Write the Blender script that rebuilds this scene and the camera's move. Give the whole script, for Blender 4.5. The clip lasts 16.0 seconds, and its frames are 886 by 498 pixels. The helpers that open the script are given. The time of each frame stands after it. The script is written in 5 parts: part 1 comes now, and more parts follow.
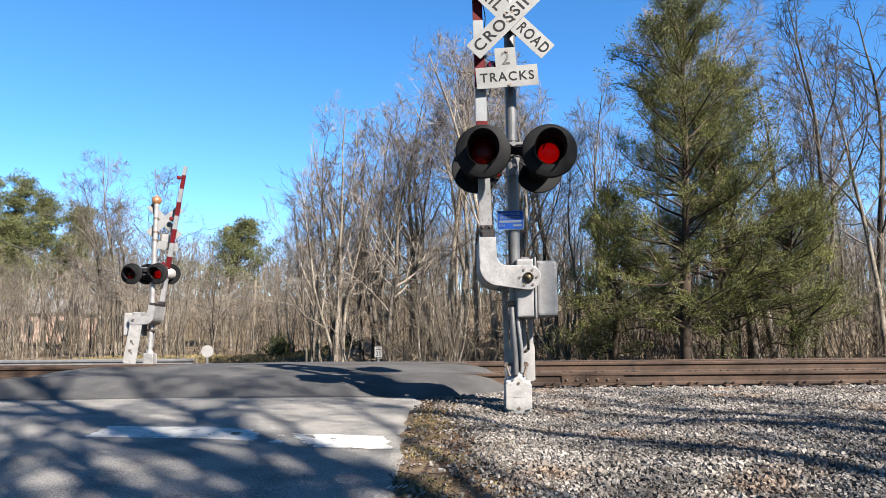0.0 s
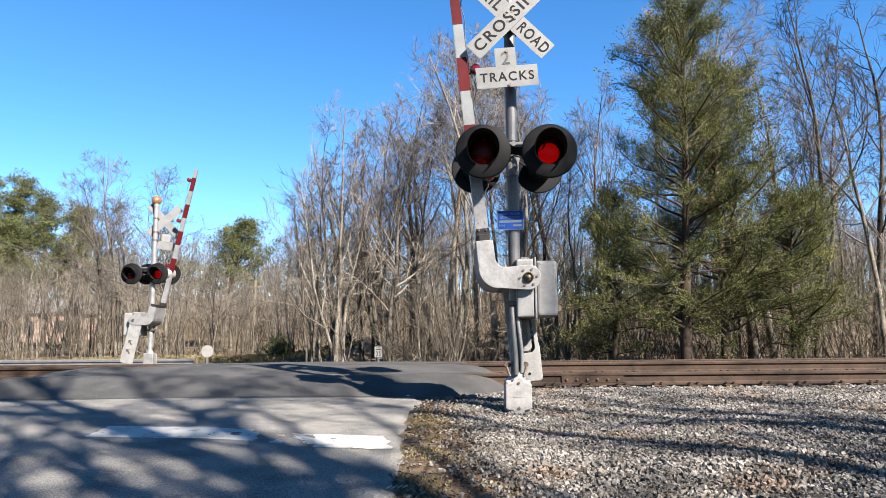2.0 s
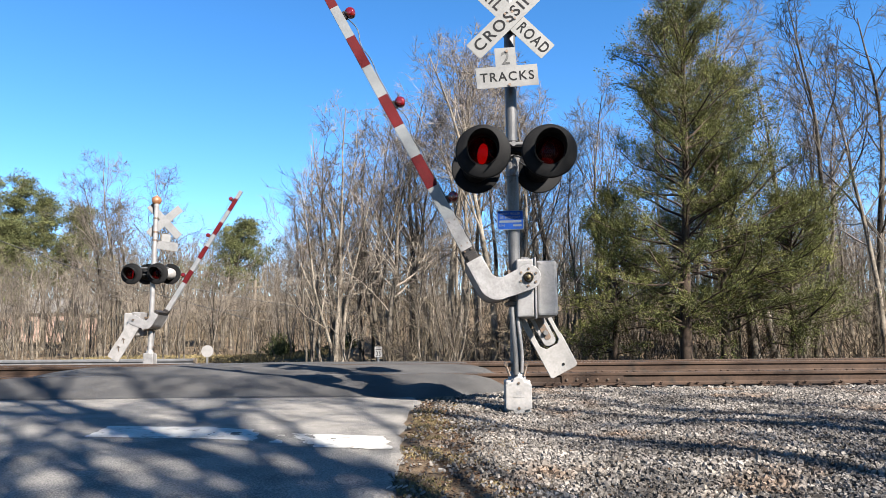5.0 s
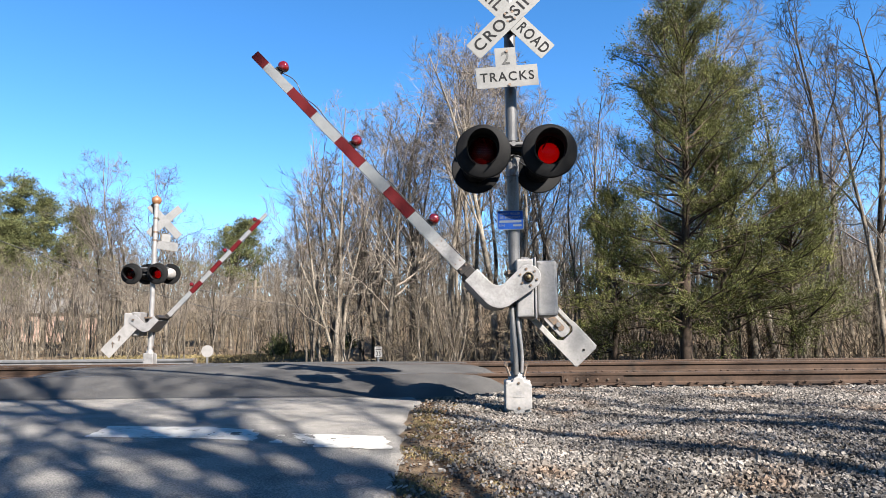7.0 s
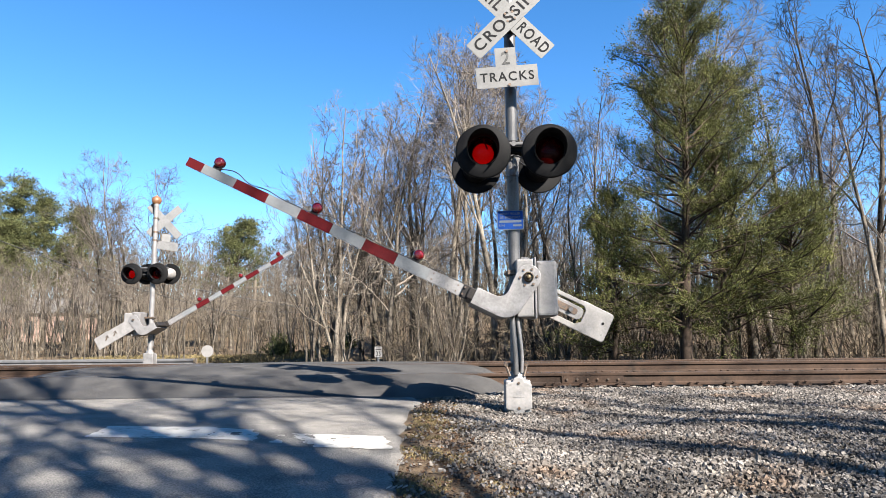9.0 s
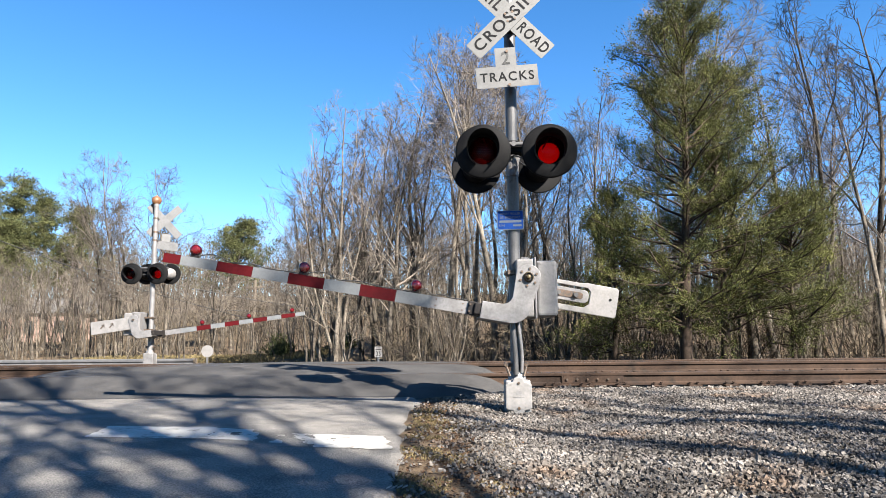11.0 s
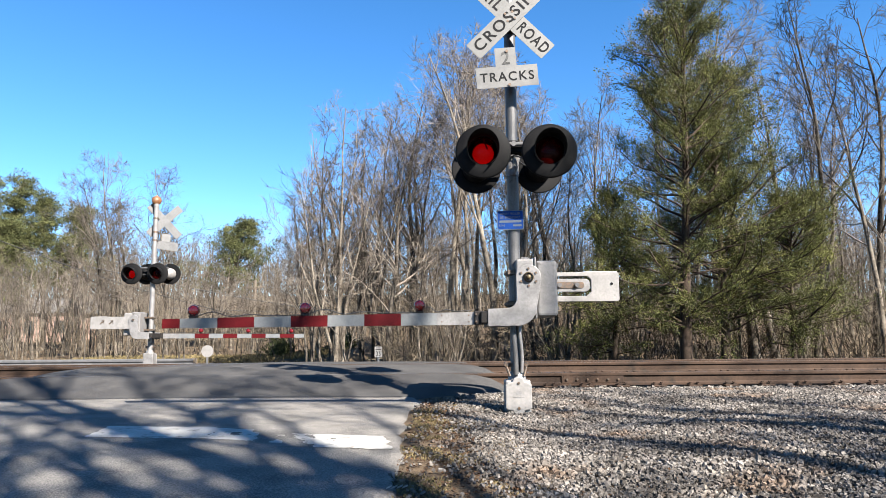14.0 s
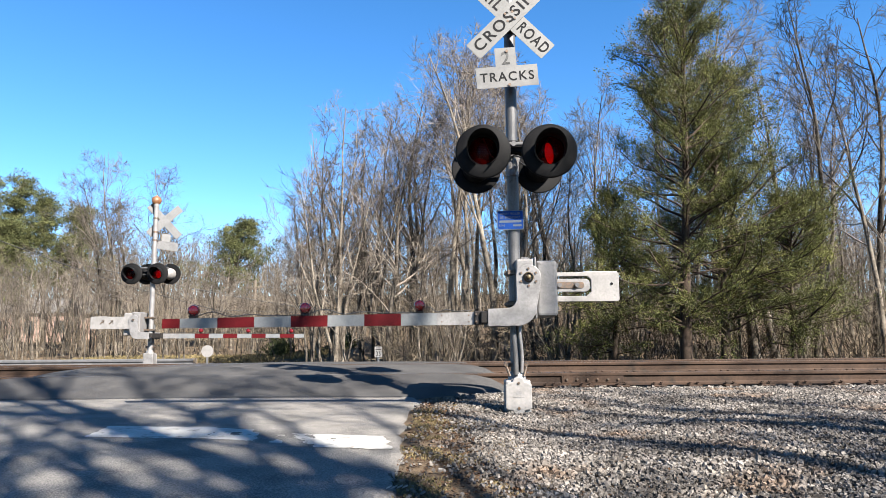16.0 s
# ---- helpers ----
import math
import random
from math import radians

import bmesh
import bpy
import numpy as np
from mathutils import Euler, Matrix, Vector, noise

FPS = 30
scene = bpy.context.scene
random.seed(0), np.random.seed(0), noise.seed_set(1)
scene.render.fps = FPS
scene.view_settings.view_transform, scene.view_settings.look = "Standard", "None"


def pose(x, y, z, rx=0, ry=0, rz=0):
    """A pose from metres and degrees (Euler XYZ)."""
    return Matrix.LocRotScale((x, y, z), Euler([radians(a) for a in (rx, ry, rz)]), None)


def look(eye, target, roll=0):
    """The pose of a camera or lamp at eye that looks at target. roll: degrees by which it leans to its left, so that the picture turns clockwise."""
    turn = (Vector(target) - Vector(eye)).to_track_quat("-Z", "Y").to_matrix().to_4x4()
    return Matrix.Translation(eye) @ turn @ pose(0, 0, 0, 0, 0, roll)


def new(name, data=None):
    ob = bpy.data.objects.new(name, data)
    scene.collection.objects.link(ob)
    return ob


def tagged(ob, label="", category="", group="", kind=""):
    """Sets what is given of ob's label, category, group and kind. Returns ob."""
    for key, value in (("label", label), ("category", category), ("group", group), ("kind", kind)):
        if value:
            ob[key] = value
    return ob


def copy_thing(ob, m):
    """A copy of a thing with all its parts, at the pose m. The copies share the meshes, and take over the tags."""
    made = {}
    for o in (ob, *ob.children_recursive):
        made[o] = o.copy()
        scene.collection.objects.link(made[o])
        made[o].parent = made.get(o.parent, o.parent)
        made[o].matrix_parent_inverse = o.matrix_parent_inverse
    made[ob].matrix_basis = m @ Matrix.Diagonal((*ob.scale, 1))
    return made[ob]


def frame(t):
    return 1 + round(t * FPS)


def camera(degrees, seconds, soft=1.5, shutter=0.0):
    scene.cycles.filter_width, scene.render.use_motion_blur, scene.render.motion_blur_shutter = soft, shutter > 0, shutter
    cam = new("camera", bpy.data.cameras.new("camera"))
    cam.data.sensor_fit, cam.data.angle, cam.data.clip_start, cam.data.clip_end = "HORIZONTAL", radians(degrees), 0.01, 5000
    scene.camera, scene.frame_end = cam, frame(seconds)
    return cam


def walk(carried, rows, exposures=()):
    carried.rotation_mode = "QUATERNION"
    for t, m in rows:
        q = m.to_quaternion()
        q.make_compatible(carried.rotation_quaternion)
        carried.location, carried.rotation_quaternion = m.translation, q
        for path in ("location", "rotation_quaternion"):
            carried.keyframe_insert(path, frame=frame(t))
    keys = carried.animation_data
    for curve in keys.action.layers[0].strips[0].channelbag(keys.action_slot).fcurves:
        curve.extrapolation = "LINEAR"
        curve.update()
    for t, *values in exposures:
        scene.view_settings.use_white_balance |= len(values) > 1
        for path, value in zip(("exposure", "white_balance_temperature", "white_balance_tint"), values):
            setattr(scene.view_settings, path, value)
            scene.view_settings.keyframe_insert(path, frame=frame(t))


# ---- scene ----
cam = camera(65.0, 16.0, soft=0.4)
EYE = (0.0, 0.0, 1.35)
VIEW = look(EYE, (0.0, math.cos(radians(7.46)), 1.35 + math.sin(radians(7.46))), -0.5)
walk(cam, [(0.0, VIEW), (16.0, VIEW)], [(0.0, 2.6), (16.0, 2.6)])

# ---- daylight: winter sun behind the camera, to its right ----
SUN_ELEV, SUN_AZ = 36.0, 39.5
SUN_DIR = Vector((math.sin(radians(SUN_AZ)) * math.cos(radians(SUN_ELEV)),
                  -math.cos(radians(SUN_AZ)) * math.cos(radians(SUN_ELEV)), math.sin(radians(SUN_ELEV))))
world = bpy.data.worlds.new("sky")
scene.world = world
world.use_nodes = True
wn = world.node_tree
sky = wn.nodes.new("ShaderNodeTexSky")
sky.sky_type, sky.sun_disc = "NISHITA", False
sky.sun_elevation, sky.sun_rotation = radians(SUN_ELEV), radians(180 - SUN_AZ)
sky.air_density, sky.dust_density, sky.ozone_density = 0.70, 0.0, 1.5
deep = wn.nodes.new("ShaderNodeHueSaturation")
deep.inputs["Saturation"].default_value = 1.30
wn.links.new(sky.outputs[0], deep.inputs["Color"])
wn.links.new(deep.outputs[0], wn.nodes["Background"].inputs[0])
wn.nodes["Background"].inputs[1].default_value = 0.05
sun_data = bpy.data.lights.new("sun", "SUN")
sun_data.energy, sun_data.angle, sun_data.color = 4.8, radians(0.53), (1.0, 0.93, 0.84)
sun = new("sun", sun_data)
sun.matrix_world = look(SUN_DIR * 50, (0, 0, 0))


# ---- materials ----
def surface(name, color, other=None, rough=0.6, metal=0.0, scale=8.0, fine=80.0, mix=0.5, bump=0.2, dist=0.01,
            dirt=None, dirt_scale=3.0, dirt_at=0.55, random_by=None, spread=0.0, coat=0.0, grain=0.6):
    """Two-scale noise between two colours, a dirt layer with edges of its own, and relief."""
    m = bpy.data.materials.new(name)
    m.use_nodes = True
    t = m.node_tree
    n, l = t.nodes, t.links
    b = n["Principled BSDF"]
    co = n.new("ShaderNodeTexCoord")
    other = other or tuple(c * 0.7 for c in color)
    big, small = n.new("ShaderNodeTexNoise"), n.new("ShaderNodeTexNoise")
    for tex, s, d in ((big, scale, 4), (small, fine, 3)):
        tex.inputs["Scale"].default_value, tex.inputs["Detail"].default_value = s, d
        l.new(co.outputs["Object"], tex.inputs["Vector"])
    add = n.new("ShaderNodeMath")
    add.operation = "MULTIPLY_ADD"
    l.new(small.outputs[0], add.inputs[0])
    add.inputs[1].default_value = grain
    l.new(big.outputs[0], add.inputs[2])
    ramp = n.new("ShaderNodeMapRange")
    ramp.inputs[1].default_value, ramp.inputs[2].default_value = 0.5 + 0.5 * grain - 0.35 * mix, 0.5 + 0.5 * grain + 0.35 * mix
    l.new(add.outputs[0], ramp.inputs[0])
    col = n.new("ShaderNodeMix")
    col.data_type = "RGBA"
    col.inputs[6].default_value, col.inputs[7].default_value = (*other, 1), (*color, 1)
    l.new(ramp.outputs[0], col.inputs[0])
    out = col.outputs[2]
    if dirt:
        dn = n.new("ShaderNodeTexNoise")
        dn.inputs["Scale"].default_value, dn.inputs["Detail"].default_value = dirt_scale, 7
        dn.inputs["Roughness"].default_value = 0.65
        l.new(co.outputs["Object"], dn.inputs["Vector"])
        dr = n.new("ShaderNodeMapRange")
        dr.inputs[1].default_value, dr.inputs[2].default_value = dirt_at, dirt_at + 0.12
        l.new(dn.outputs[0], dr.inputs[0])
        dm = n.new("ShaderNodeMix")
        dm.data_type = "RGBA"
        l.new(dr.outputs[0], dm.inputs[0])
        l.new(out, dm.inputs[6])
        dm.inputs[7].default_value = (*dirt, 1)
        out = dm.outputs[2]
    if random_by:
        if random_by == "island":
            src = n.new("ShaderNodeNewGeometry").outputs["Random Per Island"]
        else:
            src = n.new("ShaderNodeObjectInfo").outputs["Random"]
        rr = n.new("ShaderNodeMapRange")
        rr.inputs[3].default_value, rr.inputs[4].default_value = 1 - spread, 1 + spread
        l.new(src, rr.inputs[0])
        hs = n.new("ShaderNodeHueSaturation")
        l.new(rr.outputs[0], hs.inputs["Value"])
        l.new(out, hs.inputs["Color"])
        out = hs.outputs[0]
    l.new(out, b.inputs["Base Color"])
    b.inputs["Roughness"].default_value, b.inputs["Metallic"].default_value = rough, metal
    b.inputs["Coat Weight"].default_value = coat
    b.inputs["Specular IOR Level"].default_value = 0.12 if rough >= 0.6 else 0.4
    if bump:
        bp = n.new("ShaderNodeBump")
        bp.inputs["Strength"].default_value, bp.inputs["Distance"].default_value = bump, dist
        l.new(add.outputs[0], bp.inputs["Height"])
        l.new(bp.outputs[0], b.inputs["Normal"])
    return m


def glowing(name, color, strength):
    m = bpy.data.materials.new(name)
    m.use_nodes = True
    b = m.node_tree.nodes["Principled BSDF"]
    b.inputs["Base Color"].default_value = (*color, 1)
    b.inputs["Emission Color"].default_value = (*color, 1)
    b.inputs["Emission Strength"].default_value = strength
    return m


def tinted_glass(name, tint, gloss=0.006):
    m = bpy.data.materials.new(name)
    m.use_nodes = True
    t = m.node_tree
    t.nodes.remove(t.nodes["Principled BSDF"])
    tr, gl, mx = (t.nodes.new("ShaderNodeBsdf" + k) for k in ("Transparent", "Glossy", "Diffuse"))
    mix, mix2 = t.nodes.new("ShaderNodeMixShader"), t.nodes.new("ShaderNodeMixShader")
    tr.inputs[0].default_value = (*tint, 1)
    gl.inputs["Roughness"].default_value = 0.15
    mx.inputs[0].default_value = (tint[0] * 0.06, tint[1] * 0.06, tint[2] * 0.06, 1)
    mix.inputs[0].default_value, mix2.inputs[0].default_value = 0.35, gloss
    t.links.new(tr.outputs[0], mix.inputs[1])
    t.links.new(mx.outputs[0], mix.inputs[2])
    t.links.new(mix.outputs[0], mix2.inputs[1])
    t.links.new(gl.outputs[0], mix2.inputs[2])
    t.links.new(mix2.outputs[0], t.nodes["Material Output"].inputs[0])
    return m


ASPHALT = surface("worn asphalt", (0.1909, 0.1785, 0.1625), (0.07387, 0.07018, 0.06648), 0.9, scale=2.2, fine=85, mix=0.75, bump=0.8, dist=0.012, grain=1.7,
                  dirt=(0.1169, 0.1083, 0.09851), dirt_scale=2.2, dirt_at=0.56)
PATCH = surface("newer asphalt", (0.05412, 0.05219, 0.05025), (0.0232, 0.02271, 0.02271), 0.85, scale=1.8, fine=80, mix=0.7, bump=0.6, dist=0.008, grain=1.4,
                dirt=(0.06381, 0.06086, 0.05797), dirt_scale=1.4, dirt_at=0.58)
TAR = surface("dark joint sealant", (0.024, 0.024, 0.0256), None, 0.7, scale=9, fine=60)
LINE = surface("worn white road paint", (0.36, 0.35, 0.32), (0.26, 0.25, 0.23), 0.7, scale=4, fine=80, mix=0.5, bump=0.3, dist=0.003,
               dirt=(0.13, 0.122, 0.112), dirt_scale=8.0, dirt_at=0.56)
SOIL = surface("leaf litter and soil", (0.116, 0.084, 0.0544), (0.04, 0.0288, 0.0184), 0.95, scale=3.5, fine=60, mix=0.5, bump=0.9, dist=0.03,
               dirt=(0.044, 0.044, 0.0176), dirt_scale=0.9, dirt_at=0.60)
GRIT = surface("ballast dust", (0.06, 0.0528, 0.0448), (0.024, 0.0208, 0.0176), 0.95, scale=14, fine=60, mix=0.6, bump=0.8, dist=0.02,
               dirt=(0.048, 0.036, 0.024), dirt_scale=1.6, dirt_at=0.52)
STONE = surface("grey ballast stone", (0.1276, 0.1159, 0.1051), (0.04484, 0.0402, 0.03557), 0.85, scale=2, fine=40, mix=0.6, bump=0,
                dirt=(0.08888, 0.06343, 0.04639), dirt_scale=1.1, dirt_at=0.54, random_by="island", spread=0.68)
STONE_ONE = surface("grey ballast stone single", (0.1187, 0.1038, 0.08974), (0.05454, 0.04663, 0.03959), 0.85, scale=3, fine=60, mix=0.6, bump=0.3, dist=0.004,
                    random_by="object", spread=0.75)
RAIL = surface("rusted rail steel", (0.04493, 0.02822, 0.01958), (0.01958, 0.01325, 0.01037), 0.75, 0.15, scale=2.5, fine=40, mix=0.6, bump=0.25, dist=0.003,
               dirt=(0.01728, 0.01325, 0.01094), dirt_scale=3, dirt_at=0.56)
RAILTOP = surface("polished rail head", (0.336, 0.336, 0.344), (0.24, 0.232, 0.224), 0.3, 0.9, scale=6, fine=90, bump=0.05)
TIE = surface("creosoted timber", (0.068, 0.052, 0.04), (0.04, 0.032, 0.0264), 0.9, scale=6, fine=60, bump=0.5)
ALU = surface("weathered aluminium paint", (0.1512, 0.1467, 0.1467), (0.09164, 0.08845, 0.08711), 0.5, 0.15, scale=6, fine=40, mix=0.6, bump=0.1, dist=0.003,
              dirt=(0.05499, 0.05133, 0.04812), dirt_scale=6, dirt_at=0.59)
POLE = surface("galvanised pole", (0.07936, 0.07936, 0.08085), (0.04712, 0.04712, 0.04811), 0.5, 0.3, scale=6, fine=60, mix=0.6, bump=0.1, dist=0.002,
               dirt=(0.0372, 0.03472, 0.03274), dirt_scale=6, dirt_at=0.58)
WHITE = surface("chalky white enamel", (0.1615, 0.155, 0.1506), (0.1091, 0.1047, 0.1013), 0.5, 0.0, scale=6, fine=40, mix=0.6, bump=0.08, dist=0.002,
                dirt=(0.07202, 0.06766, 0.062), dirt_scale=6, dirt_at=0.59)
SIGNWHITE = surface("faded white sign sheet", (0.0956, 0.0956, 0.09384), (0.06552, 0.06518, 0.06374), 0.45, scale=6, fine=60, mix=0.6, bump=0.03,
                    dirt=(0.04781, 0.04603, 0.04322), dirt_scale=6, dirt_at=0.60)
ARMWHITE = surface("grey-white gate sheeting", (0.107, 0.1116, 0.1135), (0.07905, 0.08184, 0.08463), 0.45, scale=5, fine=60, mix=0.6, bump=0.03)
ARMRED = surface("dark red gate sheeting", (0.0496, 0.00124, 0.00248), (0.0341, 0.00093, 0.00186), 0.65, scale=5, fine=60, mix=0.6, bump=0.03)
BLACK = surface("dull black paint", (0.0033, 0.0033, 0.0036), (0.0021, 0.0021, 0.0024), 0.7, scale=5, fine=60, bump=0.1, dist=0.002,
                dirt=(0.006, 0.006, 0.006), dirt_scale=9, dirt_at=0.66)
INK = surface("black lettering", (0.008, 0.008, 0.009), None, 0.8, scale=12, fine=80, bump=0)
FADED = surface("faded lettering", (0.0224, 0.0224, 0.0224), (0.068, 0.068, 0.068), 0.6, scale=6, fine=40, mix=0.7, bump=0)
BLUE = surface("blue sign sheet", (0.004, 0.0336, 0.168), (0.0032, 0.0272, 0.132), 0.65, scale=5, fine=60, bump=0.02)
BLUEINK = surface("pale blue lettering", (0.0672, 0.08568, 0.1075), (0.05376, 0.07056, 0.09072), 0.5, scale=10, fine=60, bump=0)
BOLT = surface("dark steel bolt", (0.056, 0.052, 0.048), (0.112, 0.072, 0.048), 0.5, 0.6, scale=30, fine=90, bump=0.1)
DARKSTEEL = surface("black steel fitting", (0.012, 0.012, 0.013), (0.02, 0.017, 0.015), 0.6, 0.2, scale=20, fine=80, bump=0.1)
BRASS = surface("worn brass", (0.108, 0.0828, 0.0432), (0.0576, 0.0432, 0.0288), 0.5, 0.6, scale=30, fine=90, bump=0.1)
BELLCAP = surface("orange-brown bell", (0.12, 0.056, 0.024), (0.08, 0.036, 0.016), 0.5, scale=8, fine=50, bump=0.1)
RUBBER = surface("black cable", (0.016, 0.016, 0.016), None, 0.5, scale=20, fine=80, bump=0.05)
LIT = glowing("lit red lamp", (1.0, 0.03, 0.012), 0.085)
UNLIT = surface("unlit lamp bowl", (0.016, 0.0024, 0.0024), None, 0.95, scale=20, fine=80, bump=0.05)
LENS = tinted_glass("red roundel glass", (0.68, 0.016, 0.012))
ARMLENS = surface("red arm lamp glass", (0.08, 0.0024, 0.0032), (0.052, 0.0016, 0.002), 0.12, scale=15, fine=70, bump=0.05, coat=0.6)
BARK = surface("grey-brown bark", (0.1096, 0.09529, 0.07796), (0.01963, 0.01558, 0.01213), 0.95, scale=1.6, fine=18, mix=0.45, bump=0.6, dist=0.02,
               random_by="object", spread=0.5)
TWIG = surface("grey twigs", (0.1268, 0.1092, 0.09073), (0.03459, 0.02845, 0.02306), 0.95, scale=0.9, fine=5, mix=0.5, bump=0,
               random_by="object", spread=0.5)
BRUSH = surface("dry brush stems", (0.1175, 0.09684, 0.07048), (0.03407, 0.02702, 0.01939), 0.95, scale=0.4, fine=4, mix=0.6, bump=0,
                random_by="island", spread=0.6)
CEDAR = surface("cedar sprays", (0.07347, 0.07347, 0.01986), (0.03012, 0.03734, 0.01204), 0.8, scale=0.7, fine=3, mix=0.7, bump=0,
                dirt=(0.09036, 0.05902, 0.02048), dirt_scale=0.9, dirt_at=0.62, random_by="island", spread=0.45)
CEDARBARK = surface("dark reddish cedar bark", (0.045, 0.033, 0.0252), (0.018, 0.0132, 0.0102), 0.95, scale=2.2, fine=22, mix=0.6, bump=0.6, dist=0.02)
PINE = surface("pine needles", (0.06864, 0.07128, 0.02746), (0.03432, 0.0396, 0.01584), 0.8, scale=0.5, fine=3, mix=0.7, bump=0,
               dirt=(0.06864, 0.05016, 0.02376), dirt_scale=0.5, dirt_at=0.66, random_by="island", spread=0.55)
GRASS = surface("dry winter grass", (0.126, 0.099, 0.051), (0.06, 0.048, 0.0228), 0.9, scale=1.2, fine=8, mix=0.7, bump=0,
                dirt=(0.042, 0.045, 0.0132), dirt_scale=1.1, dirt_at=0.60, random_by="island", spread=0.4)
LEAF = surface("dead leaf", (0.0648, 0.036, 0.01824), (0.036, 0.02016, 0.012), 0.9, scale=6, fine=40, bump=0.1, random_by="island", spread=0.55)
GALV = surface("galvanised guardrail", (0.0945, 0.0945, 0.09652), (0.05737, 0.05737, 0.0594), 0.5, 0.2, scale=3, fine=30, bump=0.1)
TIMBER = surface("weathered timber", (0.12, 0.1, 0.0784), (0.068, 0.056, 0.044), 0.9, scale=5, fine=40, bump=0.4)
BRICK = surface("pale pink siding", (0.24, 0.168, 0.14), (0.192, 0.136, 0.112), 0.8, scale=3, fine=30, bump=0.2)
ROOF = surface("grey shingle", (0.128, 0.12, 0.116), (0.08, 0.08, 0.08), 0.9, scale=3, fine=30, bump=0.3)
WINDOW = surface("dark window glass", (0.024, 0.028, 0.032), None, 0.1, scale=3, fine=30, bump=0)


# ---- mesh helpers ----
def part(name, bm, material, parent=None, label="", smooth=False):
    """Links a bmesh as one mesh object under a thing or a part."""
    me = bpy.data.meshes.new(name)
    if smooth:
        for f in bm.faces:
            f.smooth = True
    bm.to_mesh(me)
    bm.free()
    me.materials.append(material)
    ob = new(name, me)
    ob.parent = parent
    if label:
        ob["label"] = label
    return ob


def raw(name, verts, faces, material, parent=None, label="", smooth=False):
    me = bpy.data.meshes.new(name)
    me.from_pydata(verts, [], faces)
    if smooth:
        me.polygons.foreach_set("use_smooth", [True] * len(me.polygons))
    me.materials.append(material)
    me.update()
    ob = new(name, me)
    ob.parent = parent
    if label:
        ob["label"] = label
    return ob


def box(bm, x0, x1, y0, y1, z0, z1, bevel=0.0, segments=2):
    r = bmesh.ops.create_cube(bm, size=1, matrix=Matrix.Translation(((x0 + x1) / 2, (y0 + y1) / 2, (z0 + z1) / 2))
                              @ Matrix.Diagonal((x1 - x0, y1 - y0, z1 - z0, 1)))
    if bevel:
        vs = set(r["verts"])
        edges = [e for e in bm.edges if e.verts[0] in vs and e.verts[1] in vs]
        bmesh.ops.bevel(bm, geom=edges, offset=bevel, segments=segments, affect="EDGES", profile=0.5)
    return bm


def rod(bm, a, b, r, r2=None, sides=14):
    a, b = Vector(a), Vector(b)
    m = Matrix.Translation((a + b) / 2) @ (b - a).to_track_quat("Z", "Y").to_matrix().to_4x4()
    bmesh.ops.create_cone(bm, cap_ends=True, segments=sides, radius1=r, radius2=r if r2 is None else r2, depth=(b - a).length, matrix=m)
    return bm


def slab(bm, outline, y0, y1, bevel=0.0):
    """A plate in the xz plane with that outline, from y0 to y1."""
    front = [bm.verts.new((x, y0, z)) for x, z in outline]
    back = [bm.verts.new((x, y1, z)) for x, z in outline]
    k = len(outline)
    bm.faces.new(front)
    bm.faces.new(back[::-1])
    side = [bm.faces.new((front[i - 1], back[i - 1], back[i], front[i])) for i in range(k)]
    bmesh.ops.recalc_face_normals(bm, faces=bm.faces)
    if bevel:
        edges = [e for e in bm.edges if abs(e.verts[0].co.y - e.verts[1].co.y) < 1e-6]
        bmesh.ops.bevel(bm, geom=edges, offset=bevel, segments=2, affect="EDGES", profile=0.5)
    return bm


def rounded(x0, x1, z0, z1, r, n=5):
    pts = []
    for cx, cz, a0 in ((x1 - r, z1 - r, 0), (x0 + r, z1 - r, 90), (x0 + r, z0 + r, 180), (x1 - r, z0 + r, 270)):
        for i in range(n + 1):
            a = radians(a0 + 90 * i / n)
            pts.append((cx + r * math.cos(a), cz + r * math.sin(a)))
    return pts


def turned(bm, profile, sides=32, closed=False):
    """A body turned about the y axis from a profile of (radius, y)."""
    rings = []
    for r, y in profile:
        rings.append([bm.verts.new((r * math.cos(2 * math.pi * i / sides), y, r * math.sin(2 * math.pi * i / sides))) for i in range(sides)])
    for a, b in zip(rings, rings[1:]):
        for i in range(sides):
            bm.faces.new((a[i - 1], a[i], b[i], b[i - 1]))
    if closed:
        bm.faces.new(rings[-1])
    bmesh.ops.recalc_face_normals(bm, faces=bm.faces)
    return bm


def cable(name, points, r, material, parent, label=""):
    cu = bpy.data.curves.new(name, "CURVE")
    cu.dimensions, cu.bevel_depth, cu.bevel_resolution, cu.resolution_u = "3D", r, 2, 6
    sp = cu.splines.new("BEZIER")
    sp.bezier_points.add(len(points) - 1)
    for p, co in zip(sp.bezier_points, points):
        p.co, p.handle_left_type, p.handle_right_type = co, "AUTO", "AUTO"
    return meshed(name, cu, material, parent, label)


def meshed(name, data, material, parent, label=""):
    tmp = new(name, data)
    bpy.context.view_layer.update()
    me = bpy.data.meshes.new_from_object(tmp.evaluated_get(bpy.context.evaluated_depsgraph_get()))
    bpy.data.objects.remove(tmp)
    me.materials.clear()
    me.materials.append(material)
    ob = new(name, me)
    ob.parent = parent
    if label:
        ob["label"] = label
    return ob


